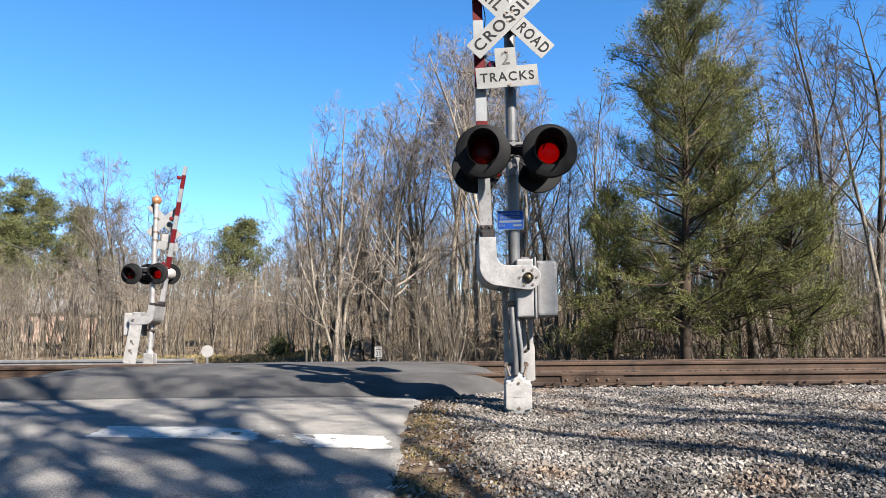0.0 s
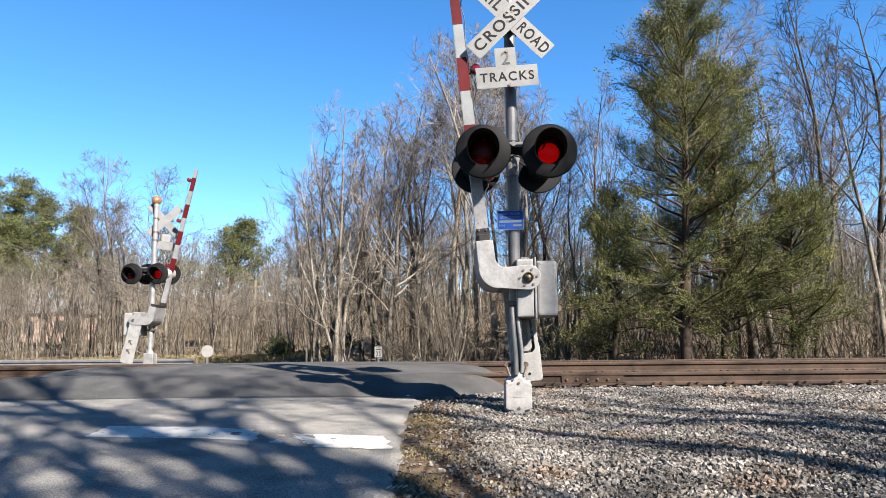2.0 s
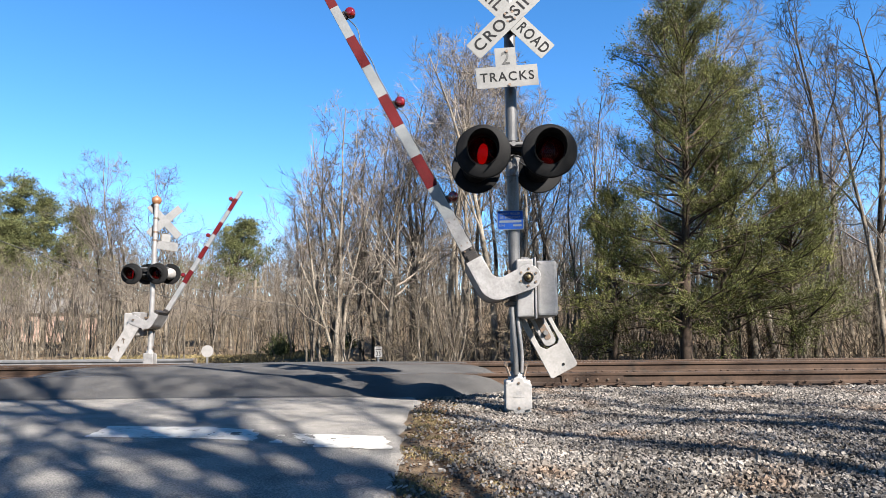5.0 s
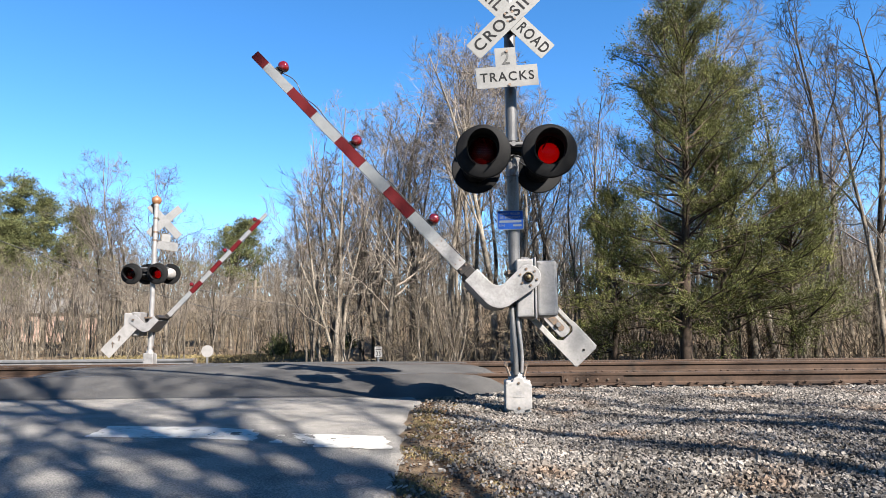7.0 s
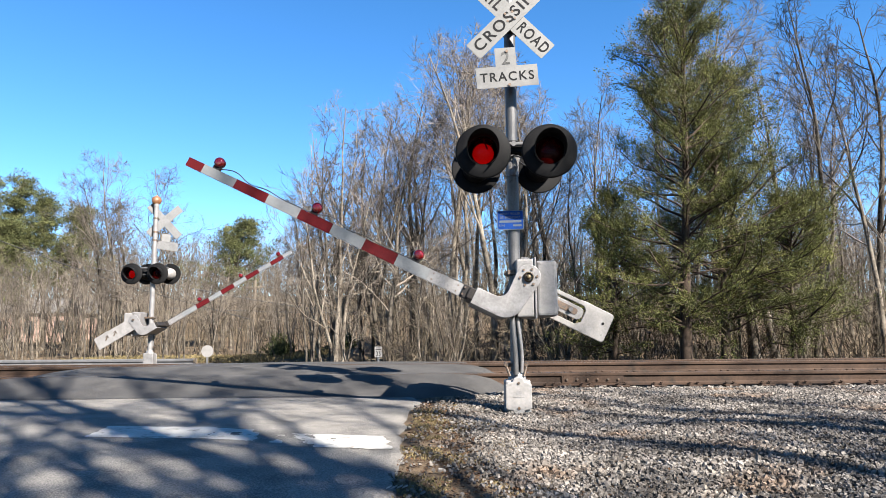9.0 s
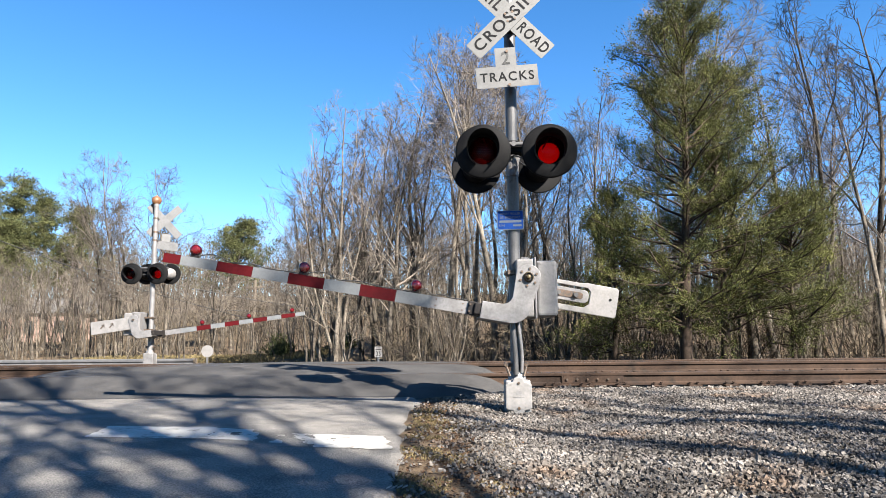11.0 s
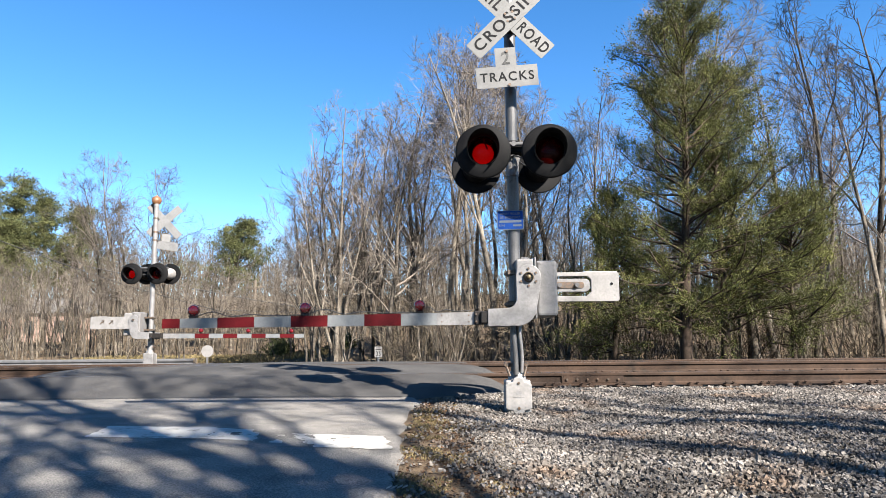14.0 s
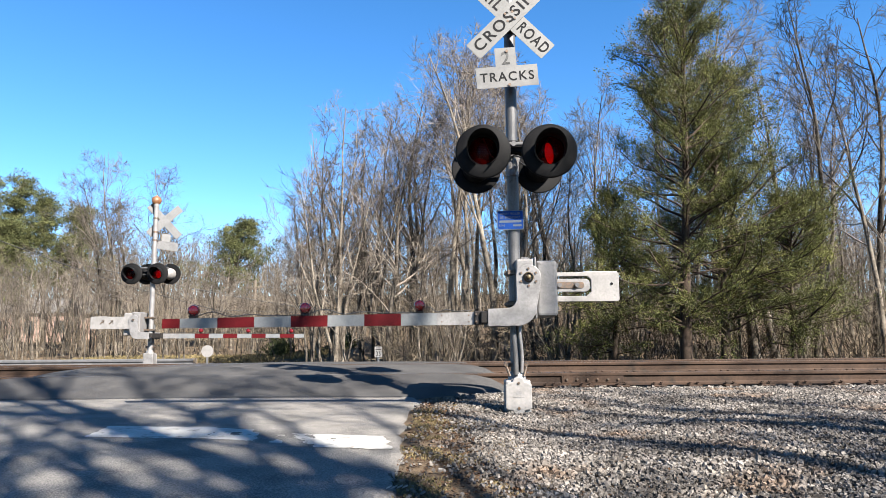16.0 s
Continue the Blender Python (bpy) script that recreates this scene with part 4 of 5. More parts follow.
def forking_tree_meshes(seed, r, first, wide, stems, side, depth, fine=0.006, keep=0.8):
    """Meshes of a leafless tree 10 m high: the trunk, and the crown that forks again and again down to twigs."""
    rng = random.Random(seed)
    wood, crown = Tubes(), Tubes()

    def grow(p, d, length, r0, level, main):
        n = 5 if level == 0 else 4 if level < 3 else 3 if level < 5 else 2
        pts = limb(rng, p, d, length, n, 0.05 if level == 0 else 0.10 if main else 0.16, 0.055 if level else 0.02)
        r1 = max(fine, r0 * (0.74 if main else 0.60))
        radii = [max(fine, r0 + (r1 - r0) * j / n) for j in range(n + 1)]
        if level == 0:
            radii[0] *= 1.25
        last = level >= depth
        (wood if main and level < 4 else crown).add(pts, radii, 7 if r0 > 0.06 else 5 if r0 > 0.025 else 3, last)
        if last:
            return
        end, e = pts[-1], (pts[-1] - pts[-2]).normalized()
        grow(end, outward(rng, e, rng.uniform(0.06, 0.30) if main else rng.uniform(0.1, 0.5)), length * (rng.uniform(0.72, 0.86) if main else rng.uniform(0.62, 0.82)), r1, level + 1, main)
        if rng.random() < keep:
            grow(end, outward(rng, e, wide * rng.uniform(0.7, 1.3)), length * rng.uniform(0.45, 0.72), r1 * rng.uniform(0.5, 0.8), level + 1, False)
        for _ in range(side if level else max(1, side - 1)):
            q, g = along(pts, rng.uniform(0.25 if level else 0.72, 0.98))
            grow(q, outward(rng, g, wide * rng.uniform(0.9, 1.7)), length * rng.uniform(0.32, 0.6), r0 * rng.uniform(0.28, 0.5), level + (2 if level else 1), False)

    for k in range(stems):
        lean = 0.22 if stems > 1 else 0.04
        grow(Vector((rng.uniform(-0.2, 0.2) * (stems > 1), rng.uniform(-0.2, 0.2) * (stems > 1), -0.25)),
             Vector((rng.gauss(0, lean), rng.gauss(0, lean), 1)), 10 * first * (1 if k == 0 else rng.uniform(0.75, 0.95)), r * (1 if k == 0 else 0.75), 0, True)
    up = 10.0 / max(v[2] for v in crown.v)
    for tb in (wood, crown):
        tb.v = [(x * up, y * up, z * up) for x, y, z in tb.v]
    return wood, crown


def tree_thing(name, wood, crown, label, category, group="", crown_mat=None):
    t = tagged(new(name), label, category, group)
    raw("trunk", wood.v, wood.f, BARK, t, smooth=True)
    raw("crown", crown.v, crown.f, crown_mat or TWIG, t)
    return t


# near kinds (0-7), plainer kinds for the wood behind (8-11), tall ones behind the camera (12-13), broad forking ones (14-15)
KINDS = []
for k, (h, *shape) in enumerate((
        (10, 0.13, 19, 0.24, 0.66, 1, 9, 6, 2), (10, 0.11, 20, 0.30, 0.50, 2, 9, 6, 2), (10, 0.09, 17, 0.38, 0.50, 1, 9, 6, 2), (10, 0.14, 18, 0.24, 0.75, 1, 10, 6, 2),
        (10, 0.08, 16, 0.42, 0.45, 1, 9, 6, 2), (10, 0.10, 21, 0.22, 0.58, 3, 9, 5, 2), (10, 0.07, 14, 0.32, 0.55, 1, 9, 6, 2), (10, 0.12, 19, 0.34, 0.42, 2, 9, 6, 2),
        (10, 0.10, 14, 0.30, 0.55, 1, 6, 5, 0), (10, 0.09, 13, 0.38, 0.45, 1, 6, 5, 0), (10, 0.12, 15, 0.25, 0.65, 2, 6, 5, 0), (10, 0.08, 12, 0.34, 0.50, 1, 6, 5, 0),
        (10, 0.14, 20, 0.26, 0.60, 1, 5, 3, 0, 1.2, 0.55), (10, 0.12, 22, 0.30, 0.50, 2, 5, 3, 0, 1.2, 0.55),
        (10, 0.09, 27, 0.26, 0.62, 3, 10, 6, 3), (0, 0.11, 0.34, 0.45, 1, 3, 7, 0.005))):
    w, c = slender_tree_meshes(20 + k, h, *shape) if h else forking_tree_meshes(20 + k, *shape)
    KINDS.append(tree_thing("bare_tree", w, c, "leafless grey hardwood tree with fine upright twigs", "tree", "bare trees of the wood"))

used_kinds = set()


def bare_tree(kind, x, y, h, turn):
    m = pose(x, y, land_z(x, y), 0, 0, turn)
    s = h / 10.0
    if kind not in used_kinds:
        used_kinds.add(kind)
        ob = KINDS[kind]
        ob.matrix_basis = m @ Matrix.Diagonal((s, s, s, 1))
        return ob
    ob = copy_thing(KINDS[kind], m)
    ob.scale = (s, s, s)
    return ob


def fronds(rng, count, centre_of, size, out, slim=(0.08, 0.15)):
    """Small pointed sprays, each a bent pair of triangles."""
    v, f = out
    for _ in range(count):
        c, d, s = centre_of()
        a = outward(rng, d, rng.uniform(0.1, 1.0))
        b = a.orthogonal().normalized()
        b = (b * math.cos(rng.uniform(0, 6.28)) + a.cross(b) * math.sin(rng.uniform(0, 6.28)))
        s *= size
        q = len(v)
        w = s * rng.uniform(*slim)
        v += [tuple(c), tuple(c + a * s * 0.5 + b * w), tuple(c + a * s), tuple(c + a * s * 0.55 - b * w + a.cross(b) * w * 0.4)]
        f += [(q, q + 1, q + 2), (q, q + 2, q + 3)]


def cedar(seed, x, y, h, width, low, label, full=0.5, lean=0.0):
    """A red cedar: straight trunk, long level limbs, dense small sprays in uneven tufts along them."""
    rng = random.Random(seed)
    wood, leaf = Tubes(), ([], [])
    pts = limb(rng, Vector((0, 0, -0.3)), Vector((rng.uniform(-0.03, 0.03), 0, 1)), h, 12, 0.02, 0.05)
    wood.add(pts, [0.016 * h * (1 - 0.93 * i / 12) + 0.008 for i in range(13)], 7)
    n = int(h * 13)
    for i in range(n):
        t = low + (0.995 - low) * ((i + rng.random()) / n)
        p, d = along(pts, t)
        u = (t - low) / (1 - low)
        w = rng.uniform(0, 6.283)
        env = width * (0.55 + 0.45 * min(1.0, u / 0.15)) * (1 - u) ** full + 0.12
        env *= 1 + lean * math.cos(w)
        ln = env * (rng.uniform(0.95, 1.22) if rng.random() < 0.3 else rng.uniform(0.5, 1.0))
        d0 = Vector((math.cos(w), math.sin(w), rng.uniform(-0.10, 0.25) + 0.75 * u))
        lp = limb(rng, p, d0, ln, 7, 0.17, 0.05)
        wood.add(lp, [(0.012 + 0.010 * ln) * (1 - 0.85 * j / 7) + 0.004 for j in range(8)], 4)
        for _ in range(int(4 + 6.5 * ln + (4 if u > 0.5 else 0))):
            q, e = along(lp, rng.uniform(0.12, 1.0) ** 0.7)
            q = q + Vector((rng.gauss(0, 0.10), rng.gauss(0, 0.10), rng.gauss(0.05, 0.10)))
            e = (e + Vector((rng.gauss(0, 0.5), rng.gauss(0, 0.5), rng.gauss(0.25, 0.4)))).normalized()
            bl = rng.uniform(0.22, 0.55)
            bp = limb(rng, q, e, bl, 3, 0.2, 0.0)
            wood.add(bp, [0.006, 0.005, 0.004, 0.002], 3)
            loose = rng.uniform(0.05, 0.11)

            def centre():
                c, dd = along(bp, rng.random())
                return c + Vector((rng.gauss(0, loose), rng.gauss(0, loose), rng.gauss(0, loose * 0.8))), dd, rng.uniform(0.5, 1.3)
            fronds(rng, rng.choice((18, 54, 62, 76)), centre, 0.068, leaf, (0.10, 0.20))
    t = tagged(new("cedar_tree"), label, "tree", "evergreens at the track")
    raw("trunk", wood.v, wood.f, CEDARBARK, t, smooth=True)
    raw("crown", leaf[0], leaf[1], CEDAR, t, "olive-green scaly sprays with gaps")
    t.matrix_basis = pose(x, y, land_z(x, y))
    return t


def pine(seed, x, y, h, width, low, label):
    """A pine: bare lower trunk and rounded tufts of needles on short limbs."""
    rng = random.Random(seed)
    wood, leaf = Tubes(), ([], [])
    pts = limb(rng, Vector((0, 0, -0.3)), Vector((rng.uniform(-0.05, 0.05), 0, 1)), h, 12, 0.03, 0.05)
    wood.add(pts, [0.22 * (1 - 0.85 * i / 12) + 0.01 for i in range(13)], 7)
    for i in range(44):
        t = low + (0.99 - low) * ((i + rng.random()) / 44)
        p, d = along(pts, t)
        u = (t - low) / (1 - low)
        ln = width * (0.55 + 0.45 * math.sin(math.pi * min(1, u + 0.25))) * (1 - 0.55 * u) * rng.uniform(0.5, 1.15)
        w = rng.uniform(0, 6.283)
        lp = limb(rng, p, Vector((math.cos(w), math.sin(w), rng.uniform(0.0, 0.6))), ln, 5, 0.12, 0.06)
        wood.add(lp, [0.05 * (1 - 0.8 * j / 5) + 0.006 for j in range(6)], 4)
        for _ in range(8):
            q, e = along(lp, rng.uniform(0.3, 1.0))
            c0 = q + Vector((rng.gauss(0, 0.26), rng.gauss(0, 0.26), rng.gauss(0.1, 0.2)))

            def centre():
                k = Vector((rng.gauss(0, 0.24), rng.gauss(0, 0.24), rng.gauss(0, 0.12)))
                return c0 + k, (k + Vector((0, 0, 0.15))).normalized(), rng.uniform(0.7, 1.3)
            fronds(rng, 60, centre, 0.22, leaf, (0.08, 0.15))
    t = tagged(new("pine_tree"), label, "tree", "pines behind the road")
    raw("trunk", wood.v, wood.f, BARK, t, smooth=True)
    raw("crown", leaf[0], leaf[1], PINE, t, "tufted green needles")
    t.matrix_basis = pose(x, y, land_z(x, y))
    return t


# cedars beside the track
cedar(1, 6.75, 19.6, 11.0, 3.0, 0.15, "tall olive-green cedar tree with a broad pointed crown", 0.31)
cedar(2, 8.1, 20.3, 9.3, 3.3, 0.15, "olive-green cedar tree grown into its taller neighbour", 0.55, 0.15)
cedar(3, 10.2, 20.4, 5.3, 2.5, 0.22, "low spreading olive-green cedar tree beside the track", 0.5)
cedar(4, 4.95, 20.4, 5.6, 1.7, 0.18, "slim dark green cedar tree at the wood edge", 0.5)
# pines over the far road
pine(11, -38.6, 60, 15.0, 4.2, 0.42, "tall pine tree with tufted green crown")
pine(12, -35.3, 58, 14.3, 3.8, 0.44, "pine tree with tufted green crown")
pine(13, -32.6, 57, 13.0, 3.5, 0.42, "pine tree with an uneven green crown")
pine(17, -30.0, 56, 11.6, 3.5, 0.42, "pine tree leaning over the far road")
pine(14, -39.5, 56, 12.6, 4.2, 0.32, "pine tree with tufted green crown")
pine(16, -34.5, 54, 10.2, 3.8, 0.36, "lower pine tree with tufted green crown")
pine(15, -18.4, 58, 11.0, 5.4, 0.42, "broad rounded pine tree standing alone")

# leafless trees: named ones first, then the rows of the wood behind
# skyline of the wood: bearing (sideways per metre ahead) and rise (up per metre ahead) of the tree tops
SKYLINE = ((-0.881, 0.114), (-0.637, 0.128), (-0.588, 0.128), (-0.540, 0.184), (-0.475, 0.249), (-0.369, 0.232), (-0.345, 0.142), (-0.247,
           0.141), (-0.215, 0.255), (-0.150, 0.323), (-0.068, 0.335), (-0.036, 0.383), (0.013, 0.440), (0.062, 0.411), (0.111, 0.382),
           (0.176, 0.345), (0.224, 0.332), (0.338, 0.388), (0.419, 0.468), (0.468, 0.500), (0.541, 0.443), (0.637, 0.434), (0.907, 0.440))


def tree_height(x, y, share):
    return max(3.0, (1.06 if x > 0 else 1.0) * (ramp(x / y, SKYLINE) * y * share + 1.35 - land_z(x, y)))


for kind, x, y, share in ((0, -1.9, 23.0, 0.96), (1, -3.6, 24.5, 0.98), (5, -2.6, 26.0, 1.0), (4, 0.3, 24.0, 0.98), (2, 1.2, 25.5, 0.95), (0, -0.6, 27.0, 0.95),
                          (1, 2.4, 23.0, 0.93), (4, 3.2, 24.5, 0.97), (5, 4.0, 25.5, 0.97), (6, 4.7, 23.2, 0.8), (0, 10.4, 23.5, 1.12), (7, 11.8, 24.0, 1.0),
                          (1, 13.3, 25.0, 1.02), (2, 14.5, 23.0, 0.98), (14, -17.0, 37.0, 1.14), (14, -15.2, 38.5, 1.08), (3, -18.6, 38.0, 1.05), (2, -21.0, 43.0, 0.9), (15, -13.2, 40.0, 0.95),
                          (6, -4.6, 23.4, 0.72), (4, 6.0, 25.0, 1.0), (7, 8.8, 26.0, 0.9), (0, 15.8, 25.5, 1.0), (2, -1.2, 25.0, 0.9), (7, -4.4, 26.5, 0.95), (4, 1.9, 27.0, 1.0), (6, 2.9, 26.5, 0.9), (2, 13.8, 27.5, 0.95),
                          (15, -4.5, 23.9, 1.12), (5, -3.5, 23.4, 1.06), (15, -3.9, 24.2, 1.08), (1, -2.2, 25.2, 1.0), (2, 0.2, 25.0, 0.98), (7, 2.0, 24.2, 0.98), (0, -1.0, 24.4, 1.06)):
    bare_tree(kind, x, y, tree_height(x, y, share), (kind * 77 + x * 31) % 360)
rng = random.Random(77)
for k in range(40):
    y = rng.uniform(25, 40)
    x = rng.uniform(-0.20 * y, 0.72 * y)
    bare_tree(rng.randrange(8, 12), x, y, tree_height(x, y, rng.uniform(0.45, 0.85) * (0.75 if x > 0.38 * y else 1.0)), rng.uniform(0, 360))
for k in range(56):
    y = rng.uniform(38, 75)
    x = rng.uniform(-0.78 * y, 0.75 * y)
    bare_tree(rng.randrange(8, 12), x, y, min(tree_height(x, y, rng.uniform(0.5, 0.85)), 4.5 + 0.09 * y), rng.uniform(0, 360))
for k in range(16):
    y = rng.uniform(29, 40)
    x = rng.uniform(-0.66 * y, -0.28 * y)
    bare_tree(rng.randrange(8, 12), x, y, rng.uniform(3.0, 5.2), rng.uniform(0, 360))

for k in range(230):
    y = rng.uniform(21.5, 34) if k < 70 else rng.uniform(31, 75)
    x = rng.uniform(-0.14 * y, 0.7 * y) if k < 70 else rng.uniform(-0.72 * y, -0.20 * y)
    ob = bare_tree(rng.randrange(8, 12), x, y, rng.uniform(2.6, 5.6) * (1 if k < 70 else 0.9 + 0.008 * y), rng.uniform(0, 360))
    ob.name = "sapling"
    tagged(ob, "thin leafless grey-brown sapling in the wood's undergrowth", "sapling", "saplings of the wood")


def shade_trees():
    """The bare trees behind the road's near side, whose branches shade the asphalt and the ballast."""
    for kind, x, y, h, turn in ((12, 9.5, -8.2, 22, 20), (12, 7.3, -6.6, 22, 110), (12, 10.8, -9.4, 24, 200), (13, 7.8, -8.6, 24, 290), (12, 6.6, -10.2, 25, 45),
                                (12, 5.0, -9.0, 22, 160), (13, 3.6, -9.6, 22, 80), (12, 11.2, -5.8, 16.5, 160), (12, 13.2, -5.4, 18, 250), (12, 12.4, -5.6, 14.5, 70), (12, 15.6, -6.2, 18, 310), (12, 17.6, -6.4, 18, 30)):
        bare_tree(kind, x, y, h, turn)


shade_trees()


# ---- undergrowth ----
def thicket(name, count, xr, yr, hr, seed, label, keep=lambda x, y: True):
    rng = random.Random(seed)
    tb = Tubes()
    for _ in range(count):
        y = rng.uniform(*yr)
        x = rng.uniform(xr[0] * y, xr[1] * y)
        if not keep(x, y):
            continue
        h = rng.uniform(*hr) * rng.uniform(0.6, 1.0)
        p = Vector((x, y, land_z(x, y) - 0.05))
        pts = limb(rng, p, Vector((rng.gauss(0, 0.38 if h < 2.6 else 0.20), rng.gauss(0, 0.2), 1)), h, 6, 0.17, 0.0)
        r = rng.uniform(0.006, 0.020) * (1 if h < 3.2 else 1.6)
        tb.add(pts, [r * (1 - 0.75 * j / 6) + 0.002 for j in range(7)], 3, True)
        for _ in range(8):
            q, e = along(pts, rng.uniform(0.25, 1.0))
            bl = h * rng.uniform(0.10, 0.30)
            bp = limb(rng, q, outward(rng, e, rng.uniform(0.5, 1.3)), bl, 2, 0.2, 0.03)
            tb.add(bp, [r * 0.45 + 0.002, r * 0.3 + 0.002, 0.002], 3, True)
            for _ in range(3):
                q2, e2 = along(bp, rng.uniform(0.2, 1.0))
                tb.add([q2, q2 + outward(rng, e2, rng.uniform(0.4, 0.9)) * bl * 0.5], [0.005, 0.002], 3, True)
    return tagged(raw(name, tb.v, tb.f, BRUSH), label, "undergrowth", kind="stuff")


def off_far_road(x, y):
    return not (-12 < x < -1.7 and y < 31)


thicket("undergrowth", 1100, (-0.22, 0.75), (20.5, 30), (0.8, 4.2), 1, "dry tangled saplings and brush at the wood edge", off_far_road)
thicket("undergrowth", 800, (-0.80, 0.72), (30, 46), (1.2, 4.6), 2, "dry grey-brown saplings deeper in the wood")
thicket("undergrowth", 350, (-0.80, -0.18), (44, 80), (2.5, 6.5), 4, "tall grey brush and saplings behind the far road")
thicket("undergrowth", 450, (-0.20, 0.70), (46, 80), (4.0, 9.0), 3, "far leafless brush on the wooded slope")


def evergreen_shrub(seed, x, y, h, w):
    """A low dense bush of small dark leaves on thin stems."""
    rng = random.Random(seed)
    wood, leaf = Tubes(), ([], [])
    for _ in range(34):
        a = rng.uniform(0, 6.283)
        p = limb(rng, Vector((0, 0, -0.05)), Vector((math.cos(a) * w, math.sin(a) * w, h * rng.uniform(0.3, 1.1))), math.hypot(w, h) * rng.uniform(0.5, 0.95), 4, 0.15, 0.04)
        wood.add(p, [0.014, 0.011, 0.008, 0.006, 0.004], 3)

        def centre():
            c, d = along(p, rng.uniform(0.3, 1.0))
            return c + Vector((rng.gauss(0, 0.08), rng.gauss(0, 0.08), rng.gauss(0, 0.07))), d, rng.uniform(0.6, 1.3)
        fronds(rng, 90, centre, 0.12, leaf, (0.16, 0.28))
    t = tagged(new("shrub"), "low dark evergreen shrub on the bank beyond the road", "shrub", "shrubs on the bank")
    raw("stems", wood.v, wood.f, BARK, t)
    raw("leaves", leaf[0], leaf[1], PINE, t, "small dark green leaves")
    t.matrix_basis = pose(x, y, land_z(x, y))


evergreen_shrub(1, -7.9, 33.0, 1.25, 0.75)
evergreen_shrub(2, -4.9, 33.5, 0.8, 0.6)


def far_wood(count, seed):
    """The wooded rise that closes the view: plain stems with a few upright limbs."""
    rng = random.Random(seed)
    tb = Tubes()
    for _ in range(count):
        y = rng.uniform(72, 130)
        x = rng.uniform(-0.85, 0.8) * y
        h = rng.uniform(6, 11) * (0.8 + y / 400)
        pts = limb(rng, Vector((x, y, land_z(x, y) - 0.1)), Vector((rng.gauss(0, 0.1), 0, 1)), h, 3, 0.08, 0.05)
        r = rng.uniform(0.03, 0.10)
        tb.add(pts, [r, r * 0.7, r * 0.4, 0.02], 3, True)
        for _ in range(10):
            q, e = along(pts, rng.uniform(0.2, 1.0))
            a = outward(rng, e, rng.uniform(0.4, 1.0)) * h * rng.uniform(0.12, 0.3)
            tb.add([q, q + a], [0.035, 0.02], 3, True)
            b = q + a * rng.uniform(0.3, 0.8)
            tb.add([b, b + outward(rng, a.normalized(), 0.8) * h * 0.13], [0.022, 0.01], 3, True)
    return tagged(raw("far_wood", tb.v, tb.f, BRUSH), "grey leafless wood on the distant rise", "wood", kind="stuff")


far_wood(2400, 8)


def blades(name, count, place, height, material, seed, label, kind="stuff"):
    rng = random.Random(seed)
    v, f = [], []
    for _ in range(count):
        x, y = place(rng)
        z = ground_z(x, y) - 0.01
        h = rng.uniform(*height)
        a = rng.uniform(0, 6.28)
        dx, dy = math.cos(a), math.sin(a)
        w, bend = h * 0.05 + 0.002, h * rng.uniform(0.2, 0.9)
        q = len(v)
        v += [(x - dy * w, y + dx * w, z), (x + dy * w, y - dx * w, z), (x + dx * bend * 0.4, y + dy * bend * 0.4, z + h * 0.6), (x + dx * bend, y + dy * bend, z + h * 0.75)]
        f += [(q, q + 1, q + 2), (q + 1, q + 3, q + 2)]
    return tagged(raw(name, v, f, material), label, "grass", kind=kind)


def verge_place(rng):
    y = 3.2 + 5.4 * rng.random()
    e = edge_x(y)
    return (ROAD_R + 0.05 + (e + 0.25 - ROAD_R) * rng.random() ** 0.9, y)


def clumped(place, scale, cut):
    def pick(rng):
        while True:
            x, y = place(rng)
            if noise.noise(Vector((x * scale, y * scale, 2))) > cut:
                return x, y
    return pick


blades("verge_grass", 4200, clumped(verge_place, 2.2, 0.08), (0.015, 0.06), GRASS, 4, "thin dry grass and moss along the road edge")
blades("bank_grass", 6000, lambda r: (r.uniform(-17, -4.5), r.uniform(29.5, 36)), (0.10, 0.34), GRASS, 5, "tan dry grass on the bank beyond the far road")
blades("wood_edge_grass", 7000, lambda r: (r.uniform(-4, 16), r.uniform(18.3, 21.5)), (0.10, 0.45), GRASS, 6, "dry grass at the foot of the wood")


def fallen_leaves():
    rng = random.Random(9)
    v, f = [], []
    for _ in range(5500):
        x, y = verge_place(rng)
        if rng.random() < 0.5:
            x += rng.uniform(0, 2.5) * rng.random()
        z = ground_z(x, y) + rng.uniform(0.008, 0.024)
        a, s = rng.uniform(0, 6.28), rng.uniform(0.006, 0.022)
        q = len(v)
        for k, (u, w) in enumerate(((-1, 0), (0, -0.5), (1, 0), (0, 0.5))):
            v.append((x + s * (u * math.cos(a) - w * math.sin(a)), y + s * (u * math.sin(a) + w * math.cos(a)), z + rng.uniform(-0.006, 0.008)))
        f += [(q, q + 1, q + 2), (q, q + 2, q + 3)]
    tagged(raw("fallen_leaves", v, f, LEAF), "brown dead leaves strewn on the verge", "leaves", kind="stuff")


fallen_leaves()


